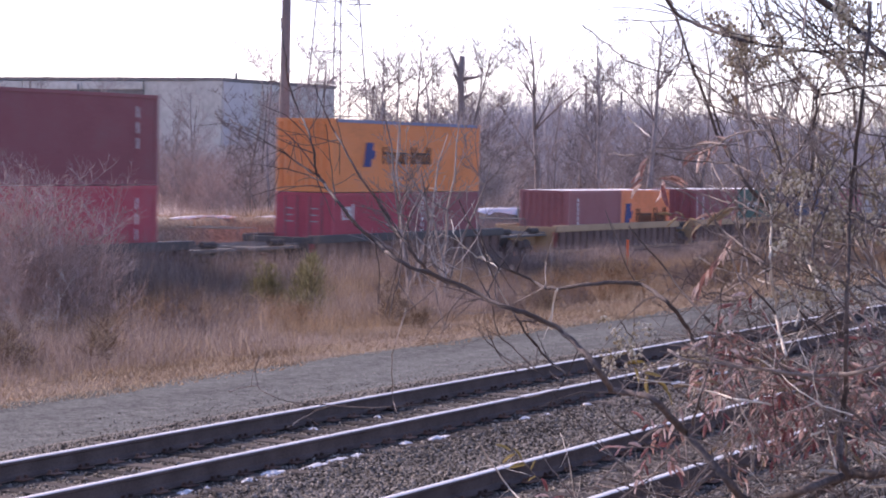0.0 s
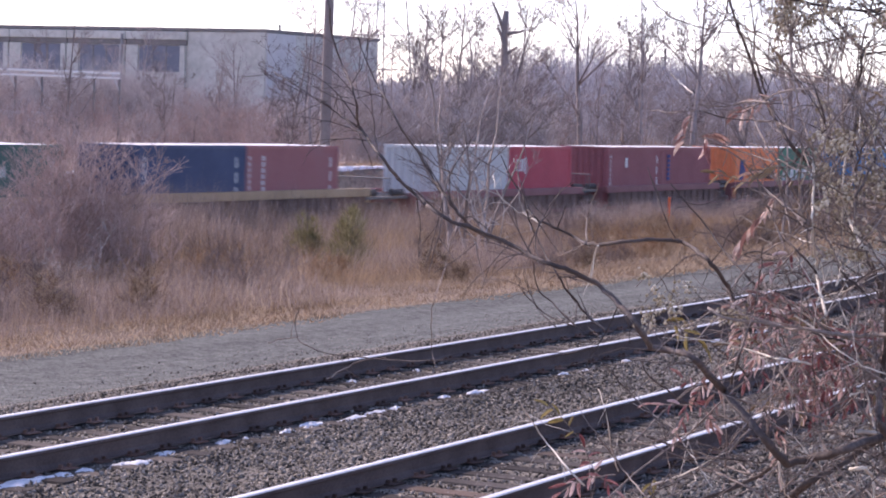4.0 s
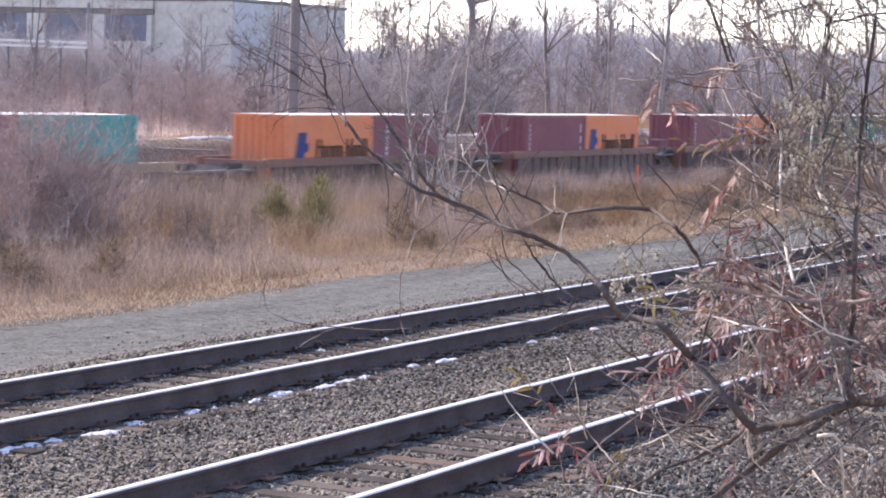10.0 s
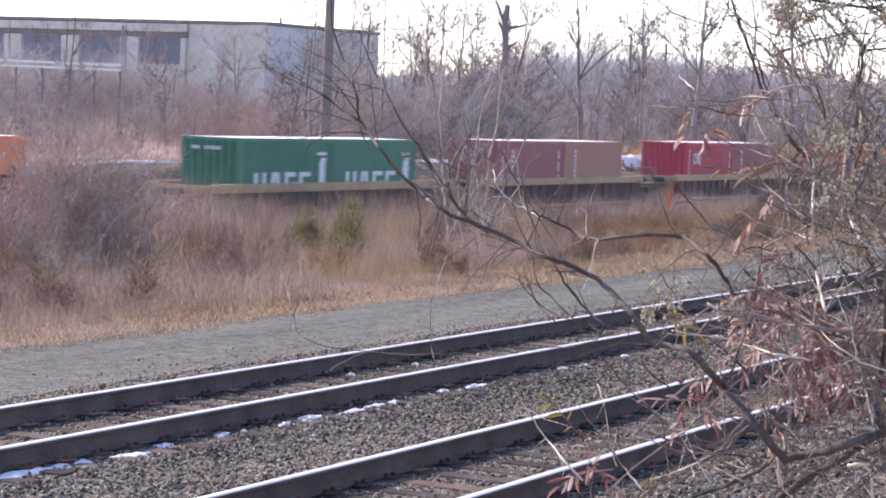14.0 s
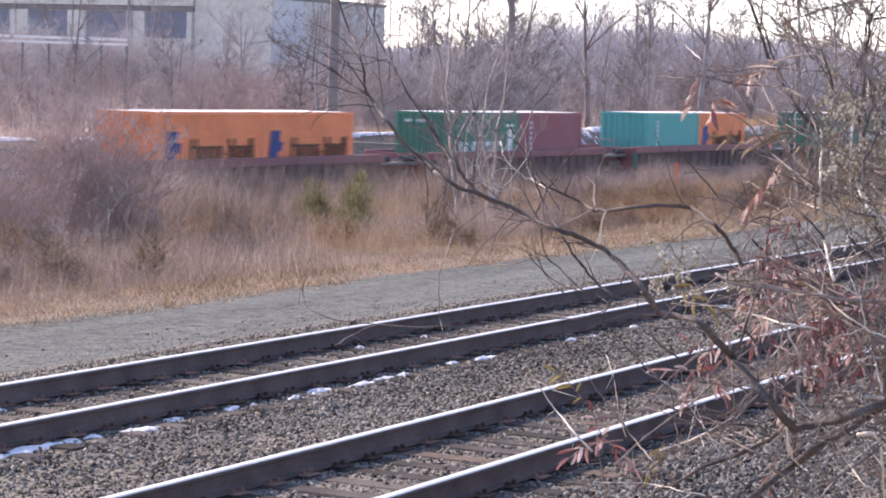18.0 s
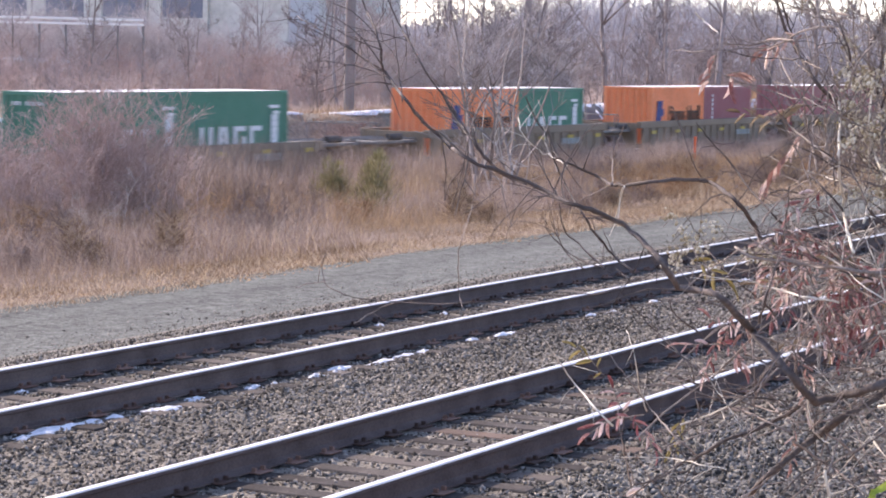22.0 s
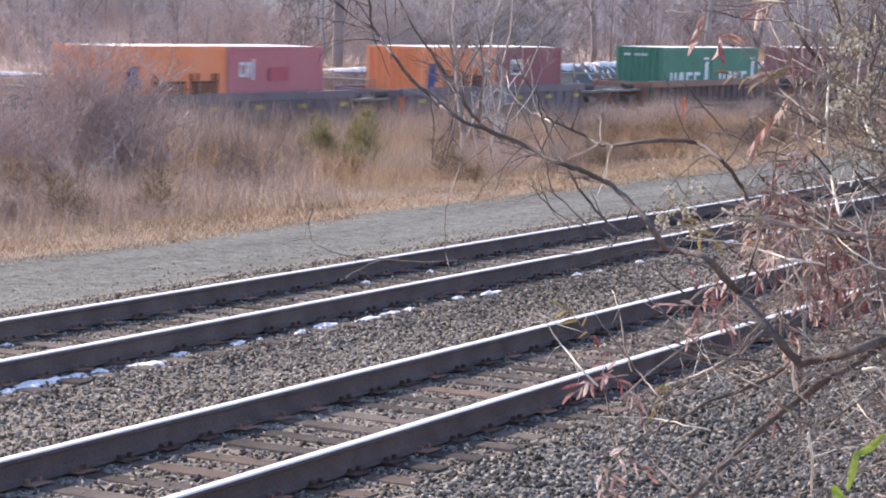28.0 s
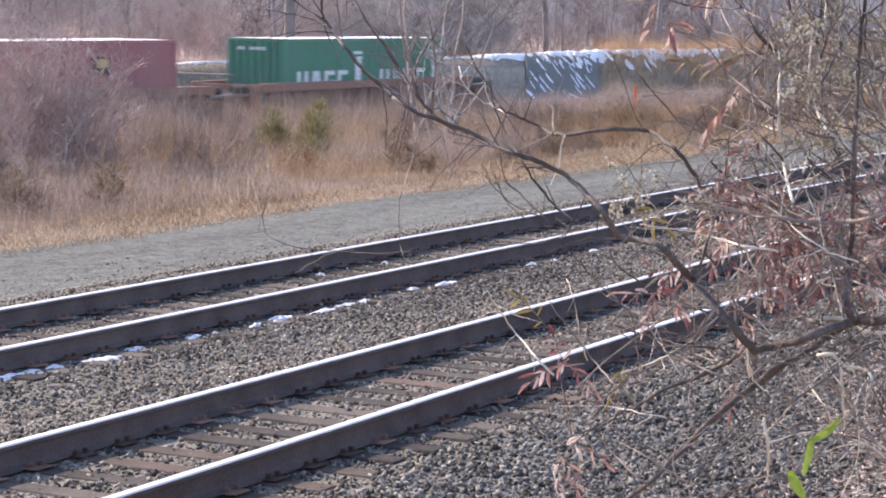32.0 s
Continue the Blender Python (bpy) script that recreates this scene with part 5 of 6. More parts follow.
def build_train():
    wells = [w.split() for w in WELLS.split("\n")]
    starts = [float(w[0]) for w in wells]
    for i, w in enumerate(wells):
        s = starts[i]
        gap_f = s - starts[i - 1] - 12.19 if i else 11.4
        gap_r = starts[i + 1] - s - 12.19 if i + 1 < len(wells) else 11.4

        def end(g):
            if g < 4.8:
                return (0.7, g / 2 - 0.75)
            if g < 9.6:
                return (1.9, g / 2 - 1.95)
            return (1.9, g / 2 - 2.4)

        f, r = end(gap_f), end(gap_r)
        tf = -(gap_f / 2 - 1.9) if gap_f > 9.6 else None
        tr = 12.19 + (gap_r / 2 - 1.9 if gap_r > 9.6 else gap_r / 2)
        colour = w[1].split(".")[-1]
        car = well_car(f, r, tf, tr, colour, "weathered %s double-stack well car on the far track" % {"tan": "tan-yellow", "rust": "rust-brown", "wine": "wine-red", "olive": "dark olive-brown", "violet": "dark violet-grey", "black": "black"}[colour], i == 25, 1.22 if w[1].startswith("low") else 1.42)
        RIDES.append((car, s, TRAIN_Z))
        low = [x for x in w[2:] if "40" not in x]
        tall = 2.896
        for k, spec in enumerate(low):
            c, st = spec.split("/")
            marks = {"h": " with blue emblem and dark lettering", "u": " with large white block lettering"}.get(st[:1], " with small white markings" if st else " with plain sides")
            RIDES.append(make_container(s + k * 6.13, TRAIN_Z + 0.36, CL, CH, c, st, "containers on the train", "%s corrugated 20-foot shipping container%s" % (NAMES[c], marks)))
        for spec in [x for x in w[2:] if "40" in x]:
            c, st = spec.split("40")[0].split("/")
            kind = spec.split("40")[1]
            z, high = {"": (0.36 + CH + 0.03, 2.72), "h": (0.36 + tall + 0.03, tall), "b": (0.36, tall)}[kind]
            where = {"": "stacked on two others", "h": "stacked on another container", "b": "carried low in the well car"}[kind]
            RIDES.append(make_container(s, TRAIN_Z + z, 12.19, high, c, st, "containers on the train", "%s corrugated 40-foot container %s" % (NAMES[c], where)))
    # the far track itself
    track = empty("track_train", pose(0, 0, 0, 0, 0, math.degrees(DELTA)), "railway track in the weeds under the train", "railway track", kind="structure")
    me = rail_mesh(-600, 900)
    for y in (TRAIN_Y + CW / 2 - 0.755, TRAIN_Y + CW / 2 + 0.755):
        part("rail", me, None, track).location = (0, y, TRAIN_Z)


build_train()


# ---- the vine-hung bush beside the viewer ----
M_LEAF = {k: material(k + "_leaf", c, 9, 0.7, 0, 0.001, 60, "object", 0.6, 0.35, thin=0.28) for k, c in {
    "red": [(0.25, 0.085, 0.09), (0.42, 0.225, 0.215), (0.74, 0.58, 0.54)], "rust": [(0.29, 0.155, 0.135), (0.5, 0.325, 0.28), (0.77, 0.63, 0.56)],
    "green": [(0.14, 0.22, 0.03), (0.26, 0.36, 0.06), (0.36, 0.42, 0.1)], "yellow": [(0.24, 0.19, 0.07), (0.4, 0.32, 0.14)], "olive": [(0.2, 0.15, 0.1), (0.36, 0.28, 0.19)]}.items()}
M_SEED = material("dry_seed_head", [(0.27, 0.22, 0.14), (0.46, 0.4, 0.285), (0.7, 0.64, 0.52)], 30, 0.85, 0, 0, 90, "island", 0.6, 0.2)
M_DEADWHITE = material("bleached_twig", [(0.5, 0.45, 0.38), (0.74, 0.69, 0.6)], 8, 0.8, 0, 0.001, 60)
M_GREYTWIG = material("grey_brown_twig", [(0.13, 0.103, 0.092), (0.245, 0.2, 0.176), (0.38, 0.325, 0.285)], 6, 0.8, 0, 0.001, 60, spec=0.25)
BARKS = {"d": M_TWIG, "p": M_GREYTWIG, "w": M_DEADWHITE}


def build_bush():
    """A leafless bush with reddish hanging leaves and seed heads; points are given as rightward and upward slopes (per mille) and a reach in metres."""
    az = radians(27.1)
    fwd, right, up = Vector((math.cos(az), math.sin(az), 0)), Vector((math.sin(az), -math.cos(az), 0)), Vector((0, 0, 1))
    foot = Vector((5.6, 1.35, 0))
    foot.z = float(ground_z(foot.x, foot.y))
    rng = random.Random(77)
    bush = empty("leaning_bush", Matrix.Translation(foot), "leafless bush with arching branches, reddish dried leaves and seed heads", "bush")

    def spot(u, v, d):
        return Vector((0, 0, EYE)) + d * (fwd + right * (u / 1000) + up * (v / 1000)) - foot

    def smooth_path(pts, r0, r1, wob):
        """Catmull-Rom through the points, with a little unevenness."""
        out, n = [], len(pts)
        for i in range(n - 1):
            a, b, c, e = pts[max(i - 1, 0)], pts[i], pts[i + 1], pts[min(i + 2, n - 1)]
            for k in range(4):
                f = k / 4
                p = 0.5 * (2 * b + (c - a) * f + (2 * a - 5 * b + 4 * c - e) * f * f + (3 * b - a - 3 * c + e) * f ** 3)
                g = (i + f) / (n - 1)
                out.append((p + Vector((rng.gauss(0, wob), rng.gauss(0, wob), rng.gauss(0, wob))), (r0 + (r1 - r0) * g) * rng.uniform(0.9, 1.12)))
        out.append((pts[-1], r1))
        return out

    def limb(bark, d, r0, r1, twigs, *uvs):
        n = len(uvs)
        pts = [spot(u, v, d + 0.12 * math.sin(1.7 * i + d * 9)) for i, (u, v) in enumerate(uvs)]
        path = smooth_path(pts, r0 / 1000 * (0.8 if r0 < 9 else 1), r1 / 1000 * 0.85, 0.0012)
        ob = part("branch", mesh_of("branch", *tubes([path], 8), (BARKS[bark],), True), None, bush)
        side = []
        for k in range(int(twigs * 1.6)):
            i = rng.randrange(2, len(path) - 1)
            p, r = path[i]
            along = (path[i][0] - path[i - 1][0]).normalized()
            out = (right * rng.gauss(-0.1, 0.6) + up * rng.gauss(0.15, 0.7) + fwd * rng.gauss(0, 0.5)).normalized()
            dirn = (along * 0.6 + out * 0.8).normalized()
            length = rng.uniform(0.05, 0.26 if r0 > 4.5 else 0.15)
            m = 5
            q, tw = p.copy(), []
            rr = max(0.0009, min(r * 0.6, 0.0018))
            for j in range(m + 1):
                tw.append((q.copy(), rr * (1 - 0.55 * j / m)))
                dirn = (dirn + Vector((rng.gauss(0, 0.16), rng.gauss(0, 0.16), rng.gauss(-0.03, 0.16)))).normalized()
                q = q + dirn * (length / m)
            side.append(tw)
            if length > 0.16:
                q2, d2 = tw[2][0].copy(), (dirn + out * 0.8 * rng.choice((-1, 1))).normalized()
                sub = []
                for j in range(4):
                    sub.append((q2.copy(), rr * 0.7 * (1 - 0.5 * j / 3)))
                    d2 = (d2 + Vector((rng.gauss(0, 0.2), rng.gauss(0, 0.2), rng.gauss(0, 0.2)))).normalized()
                    q2 = q2 + d2 * length * 0.16
                side.append(sub)
        if side:
            tagged(part("twig_spray", mesh_of("twig_spray", *tubes(side, 4), (BARKS[bark],)), None, ob, "fine bare side twigs"), kind="stuff")

    limb("d", 5.22, 9.5, 8, 6, (156.1, -145.4), (145.9, -133.9), (135.8, -123.1), (127.7, -114.4), (120.1, -106.7), (113.9, -100.4), (105.4, -98.5), (96.2, -97.3))
    limb("d", 5.24, 8.2, 4.6, 10, (96.2, -97.3), (89.5, -87.0), (80.5, -77.4), (71.8, -70.5), (60.9, -65.6), (51.2, -62.9), (39.0, -57.3), (24.5, -51.4), (10.0, -46.1), (-0.2, -40.3))
    limb("d", 5.60, 5.5, 1.8, 8, (-0.2, -40.3), (-5.9, -35.0), (-14.0, -27.4), (-20.7, -19.6), (-26.4, -12.2), (-30.4, -6.6), (-30.9, 0.9), (-33.5, 9.8), (-37.3, 17.7), (-42.0, 29.4), (-43.8, 40.6), (-45.7, 57.0))
    limb("d", 5.62, 5, 1.6, 8, (31.7, -54.4), (22.6, -51.4), (15.4, -45.5), (8.5, -36.9), (2.2, -28.8), (-4.8, -17.6), (-11.6, -8.3), (-17.9, 2.3), (-22.9, 10.2), (-27.5, 20.0), (-31.1, 29.3))
    limb("d", 5.60, 2.2, 1, 3, (-26.9, -11.7), (-36.5, -7.8), (-48.5, -5.2), (-58.0, -4.3))
    limb("d", 5.60, 2.2, 1, 3, (-30.6, -8.6), (-41.5, -0.9), (-48.7, 3.3), (-58.4, 9.4), (-66.1, 14.1))
    limb("d", 5.55, 1.8, 1, 2, (-21.4, -20.6), (-22.9, -9.5), (-25.0, 3.5), (-26.3, 12.9))
    limb("d", 5.50, 7, 4.5, 4, (137.7, -88.7), (131.4, -76.4), (126.7, -68.4), (120.6, -60.7), (115.6, -56.8), (107.8, -52.3), (98.6, -51.6), (86.7, -52.5), (72.4, -54.5), (67.6, -54.4))
    limb("d", 5.50, 4.5, 1.6, 4, (67.6, -54.4), (62.7, -51.9), (53.0, -47.2), (46.2, -44.4), (42.7, -40.7), (39.3, -33.4), (35.0, -27.1), (30.4, -18.2))
    limb("w", 5.50, 2.2, 1.2, 3, (48.7, -46.7), (40.4, -42.2), (34.8, -39.1), (29.1, -33.1), (27.4, -26.7))
    limb("p", 5.50, 1.8, 1, 2, (67.6, -54.4), (67.7, -44.3), (69.8, -35.9), (71.9, -28.7))
    limb("p", 5.50, 2, 1, 2, (67.6, -53.9), (55.9, -60.3), (44.1, -65.0), (29.3, -66.0))
    limb("w", 5.45, 3.2, 2, 1, (72.7, -54.9), (70.8, -62.2), (69.6, -69.4))
    limb("d", 5.70, 4.2, 1.6, 3, (152.9, -83.4), (145.3, -75.2), (137.7, -67.1), (127.7, -57.3), (117.5, -44.7), (108.7, -35.0), (102.4, -27.6))
    limb("d", 5.55, 3.8, 1.3, 3, (77.4, -90.8), (68.8, -83.8), (60.7, -74.5), (55.6, -67.0), (51.1, -60.0), (46.5, -52.0), (42.3, -41.7), (39.0, -29.8), (35.7, -19.2))
    limb("d", 5.50, 2.4, 1.2, 2, (65.4, -90.2), (54.2, -79.5), (47.3, -73.1), (45.4, -63.1), (43.8, -57.1))
    limb("d", 5.50, 2.2, 1, 2, (63.0, -89.3), (51.5, -84.4), (43.4, -77.5), (39.6, -72.4))
    limb("d", 5.52, 2.0, 1, 2, (56.5, -90.5), (49.1, -83.6), (44.5, -75.6), (41.3, -67.5))
    limb("p", 5.45, 3, 1.6, 3, (130.2, -70.7), (135.1, -63.5), (142.5, -55.8), (151.4, -50.3), (160.6, -42.3))
    limb("p", 5.45, 2.8, 1.6, 3, (133.6, -73.2), (139.1, -67.0), (149.5, -61.8), (158.2, -52.4), (162.4, -49.4))
    limb("w", 5.40, 4.6, 3.4, 2, (170.1, -80.9), (167.3, -72.1), (165.4, -61.3), (163.4, -49.4), (162.9, -39.8), (162.9, -27.8), (161.7, -17.1))
    limb("w", 5.50, 4, 2.6, 2, (174.3, -68.2), (175.8, -58.5), (175.6, -44.1), (174.9, -27.4), (175.7, -13.0))
    limb("p", 5.22, 7.2, 3.4, 8, (222.8, -82.2), (215.6, -83.6), (201.3, -87.8), (186.9, -89.5), (177.2, -89.3), (165.1, -87.8), (153.0, -87.0), (140.9, -85.0), (128.8, -84.2), (120.2, -79.7))
    limb("w", 5.45, 4.8, 3.2, 4, (222.3, -71.4), (211.2, -66.9), (200.1, -62.5), (190.1, -55.6), (182.6, -49.2), (177.8, -39.3), (175.6, -32.2))
    limb("p", 5.55, 5, 3, 6, (215.1, -72.8), (210.0, -67.4), (202.4, -60.0), (194.7, -50.7), (187.1, -42.5), (179.6, -35.6), (173.1, -25.1))
    limb("d", 5.30, 9, 6, 6, (197.8, -131.4), (194.3, -123.5), (194.7, -111.4), (195.9, -96.4), (195.8, -72.3))
    limb("d", 5.30, 7, 4, 10, (195.8, -72.3), (195.8, -48.2), (195.9, -24.3), (197.2, -0.3), (199.6, 23.6), (201.6, 47.4), (202.3, 68.8))
    limb("d", 5.70, 8.5, 4.2, 10, (194.9, -74.7), (190.5, -63.3), (182.6, -48.7), (174.8, -37.0), (167.1, -25.3), (159.5, -16.5), (152.0, -9.1), (144.8, 2.1), (139.9, 9.5))
    limb("d", 5.70, 5, 3.4, 5, (139.9, 9.5), (133.7, 25.9), (127.0, 42.3), (120.2, 62.1), (116.5, 69.3))
    limb("d", 5.70, 3.4, 1.8, 4, (143.3, 2.5), (139.9, 14.3), (136.0, 26.0), (134.7, 40.2), (132.5, 52.0))
    limb("d", 5.50, 6, 3.8, 12, (115.0, 70.3), (121.2, 61.7), (133.2, 56.5), (147.7, 52.0), (164.5, 48.8), (181.3, 47.2), (193.2, 47.7), (204.0, 47.0))
    limb("d", 5.45, 9, 7, 6, (174.6, 73.9), (188.0, 64.7), (197.8, 56.6), (204.7, 49.8), (217.4, 39.1))
    limb("d", 5.60, 5.2, 4, 6, (161.6, 48.0), (169.4, 42.5), (179.3, 32.2), (180.8, 28.4))
    limb("d", 5.60, 4, 3, 6, (180.8, 28.4), (179.7, 14.1), (179.1, -0.3), (178.0, -14.1))
    limb("d", 5.60, 4, 2.4, 4, (180.8, 28.4), (193.6, 32.0), (209.9, 34.2), (219.9, 35.4))
    limb("d", 5.60, 3.2, 2, 4, (179.8, 29.8), (183.2, 45.6), (185.8, 57.5), (189.3, 69.5))
    limb("d", 5.65, 2.4, 1.4, 4, (80.7, 56.6), (89.4, 50.4), (100.1, 42.5), (112.1, 38.2), (126.5, 36.4), (136.5, 37.5))
    limb("p", 5.65, 2.4, 1.4, 5, (136.5, 37.5), (145.7, 33.9), (162.5, 32.8), (179.3, 30.8))
    limb("p", 5.65, 2.2, 1.2, 5, (109.3, 58.4), (116.6, 50.2), (124.0, 43.2), (131.2, 39.8))
    limb("d", 5.55, 4, 2.2, 6, (209.8, 39.5), (195.7, 45.8), (185.9, 52.8), (176.2, 59.7), (166.4, 67.8))
    limb("w", 5.60, 2.6, 1.8, 0, (100.5, 19.0), (103.5, 15.8), (107.0, 13.1), (110.4, 9.9))
    limb("p", 5.45, 3.4, 2, 2, (143.1, 7.3), (134.4, 8.1), (123.8, 5.4), (113.0, 6.2))
    limb("p", 5.45, 3, 2, 2, (139.7, 7.6), (148.7, 9.4), (152.1, 13.8))
    limb("d", 5.50, 2.4, 1.4, 2, (146.7, 0.3), (134.8, -0.2), (121.6, 1.2), (113.1, 3.3))
    limb("d", 5.22, 11, 10, 4, (227.5, -128.8), (219.8, -130.0), (208.2, -131.3), (198.1, -131.7), (189.0, -134.4), (180.0, -138.1), (167.6, -142.1), (155.6, -145.4))
    limb("d", 5.50, 9, 7, 3, (198.1, -132.1), (189.1, -136.8), (179.8, -144.4), (168.0, -151.1), (158.6, -158.2))
    limb("d", 5.50, 9, 5.5, 5, (167.9, -151.2), (158.6, -158.8), (151.5, -163.9), (144.6, -170.2), (135.3, -179.0), (130.2, -184.8), (125.5, -189.6), (116.7, -199.2), (105.0, -209.3), (95.6, -218.2))
    limb("d", 5.50, 7, 2.6, 6, (155.4, -143.0), (141.8, -151.9), (131.9, -157.1), (118.1, -162.4), (108.3, -168.7), (98.8, -173.9), (89.3, -179.8), (80.2, -182.0))
    limb("d", 5.55, 2.4, 1.6, 1, (80.2, -182.0), (77.5, -172.1), (74.7, -163.6))
    limb("p", 5.45, 4, 2.4, 3, (146.6, -161.6), (154.1, -166.7), (164.0, -173.3), (171.5, -178.5), (184.1, -187.4))
    limb("w", 5.30, 5.4, 3.6, 0, (183.3, -146.7), (189.6, -146.3), (194.6, -151.0), (203.4, -151.9), (206.8, -156.7), (205.0, -164.5))
    limb("w", 5.40, 5.4, 4, 0, (185.9, -130.6), (193.7, -130.8), (199.2, -134.1), (206.5, -136.2), (220.1, -135.3), (227.8, -135.1))
    limb("w", 5.35, 3, 1.8, 0, (152.5, -141.9), (154.5, -154.0), (158.1, -160.3), (162.6, -162.6))
    limb("w", 5.35, 4.4, 3, 0, (161.2, -174.4), (163.5, -188.0), (163.4, -200.8))
    limb("w", 5.35, 3.6, 2.4, 1, (193.2, -150.5), (194.9, -165.1), (196.1, -179.8))
    limb("d", 5.50, 1.5, 1.2, 2, (-52.4, -85.1), (-53.9, -90.4), (-52.7, -98.1), (-45.4, -102.6), (-38.2, -104.5), (-23.8, -105.5), (-9.4, -106.2), (9.7, -105.6), (33.5, -102.1), (57.4, -101.1), (71.7, -97.7), (89.1, -89.4))
    limb("p", 5.50, 1.7, 1.1, 1, (12.0, -48.4), (9.5, -59.5), (7.7, -69.2), (4.2, -78.9), (3.1, -88.5), (3.8, -101.0), (5.7, -108.1))
    limb("p", 5.50, 1.5, 1, 1, (-65.7, -100.4), (-59.3, -98.8), (-52.7, -97.8))
    limb("p", 5.50, 1.6, 1, 1, (-40.2, -115.2), (-30.8, -109.3), (-22.4, -105.7))
    limb("p", 5.40, 3, 1.6, 3, (80.2, -162.2), (95.4, -148.1), (112.2, -135.0), (126.0, -120.5), (139.5, -107.9))
    limb("p", 5.40, 3, 1.8, 3, (144.4, -153.8), (157.8, -139.3), (176.7, -118.8), (185.3, -106.4))
    limb("p", 5.45, 2.4, 1.4, 3, (121.9, -147.3), (138.6, -131.7), (152.1, -119.6), (163.7, -109.6))
    limb("p", 5.45, 2.6, 1.4, 3, (90.2, -138.6), (104.0, -123.6), (120.2, -108.6), (136.7, -98.4))
    limb("d", 5.55, 3.6, 2, 4, (183.6, -133.6), (174.3, -131.0), (162.1, -129.0), (145.6, -127.6), (130.6, -126.4), (113.5, -120.9), (96.2, -109.4), (93.0, -102.3))
    limb("d", 5.60, 3, 1.6, 4, (97.3, -135.9), (111.9, -139.8), (126.5, -143.5), (143.5, -144.6), (155.6, -145.2))
    limb("w", 5.40, 3, 2, 2, (181.3, -115.3), (188.0, -113.1), (195.3, -113.8), (205.2, -117.9), (215.2, -124.8))
    limb("p", 5.45, 4.4, 3, 4, (224.7, -120.8), (212.4, -118.1), (200.0, -112.0), (190.1, -106.3), (182.4, -96.8))
    limb("d", 5.65, 3, 1.8, 3, (213.0, -105.5), (208.0, -96.0), (204.2, -86.5), (200.8, -76.9))
    limb("p", 5.50, 3, 1.6, 4, (163.7, -109.6), (159.0, -102.5), (151.1, -97.9), (139.0, -95.9))
    limb("d", 5.60, 4, 2, 5, (206.1, -86.4), (198.5, -79.4), (188.3, -67.7), (175.8, -58.5))
    limb("p", 5.40, 4.6, 2.4, 6, (223.5, -47.3), (210.8, -33.3), (198.1, -19.4), (185.2, -0.7), (174.9, 13.2), (164.8, 24.7), (156.9, 41.0))
    limb("p", 5.60, 3.6, 1.8, 6, (179.6, -35.6), (171.8, -22.7), (161.6, -11.1), (154.1, -4.2), (146.8, -0.9))
    limb("p", 5.50, 3.2, 1.6, 5, (184.4, -35.4), (184.8, -12.7), (182.4, 6.3), (185.1, 25.5), (185.6, 42.1))
    limb("p", 5.60, 2.8, 1.4, 5, (171.4, -15.6), (168.2, 3.4), (166.4, 22.4), (164.1, 41.3), (160.8, 60.1))
    limb("w", 5.50, 3, 2, 2, (181.1, -5.7), (181.5, 6.3), (181.8, 20.6), (182.2, 32.5))

    # the tangle of thin shoots where the bush is densest
    for k in range(84):
        u, v = rng.uniform(162, 250), rng.uniform(-200, 55)
        d = rng.uniform(5.2, 6.1)
        a, n = radians(rng.gauss(150, 38)), rng.randrange(4, 7)
        pts = []
        for j in range(n):
            pts.append((u, v))
            a += rng.gauss(0, 0.28)
            u, v = u + 13 * math.cos(a), v + 13 * math.sin(a)
        limb(rng.choice("ddppppw"), d, rng.uniform(1.8, 3.8), 1.0, 5, *pts)
    # straight thin suckers that rise through the lower half
    for k in range(64):
        u, v = rng.uniform(70, 225), rng.uniform(-205, -75)
        if u < 120 and v > -110:
            continue
        a, pts = radians(rng.choice((rng.gauss(48, 14), rng.gauss(135, 22)))), []
        for j in range(rng.randrange(4, 7)):
            pts.append((u, v))
            a += rng.gauss(0, 0.1)
            u, v = u + 12 * math.cos(a), v + 12 * math.sin(a)
        limb(rng.choice("dddppw"), rng.uniform(5.1, 5.8), rng.uniform(1.7, 3.6), 1.0, 3, *pts)
    # thicket of thin crossing twigs among the leaves
    for k in range(60):
        u, v = rng.uniform(125, 235), rng.uniform(-150, -50)
        a, pts = radians(rng.uniform(20, 200)), []
        for j in range(rng.randrange(3, 6)):
            pts.append((u, v))
            a += rng.gauss(0, 0.3)
            u, v = u + 11 * math.cos(a), v + 11 * math.sin(a)
        limb(rng.choice("dddpp"), rng.uniform(5.2, 6.0), rng.uniform(1.6, 3.4), 1.0, 5, *pts)
    # fine shoots against the sky
    for k in range(64):
        u, v = rng.uniform(150, 222), rng.uniform(-60, 60)
        a, pts = radians(rng.gauss(112, 34)), []
        for j in range(rng.randrange(4, 7)):
            pts.append((u, v))
            a += rng.gauss(0, 0.22)
            u, v = u + 14 * math.cos(a), v + 14 * math.sin(a)
        limb(rng.choice("dppppp"), rng.uniform(5.3, 6.0), rng.uniform(2, 4.2), 1.1, 5, *pts)
    # longer stems that lean across it
    for k in range(12):
        u, v = rng.uniform(215, 275), rng.uniform(-230, 0)
        a, pts = radians(rng.gauss(132, 16)), []
        for j in range(rng.randrange(5, 9)):
            pts.append((u, v))
            a += rng.gauss(0, 0.14)
            u, v = u + 17 * math.cos(a), v + 17 * math.sin(a)
        limb(rng.choice("dpp"), rng.uniform(5.3, 6.0), rng.uniform(4, 7), 1.4, 7, *pts)

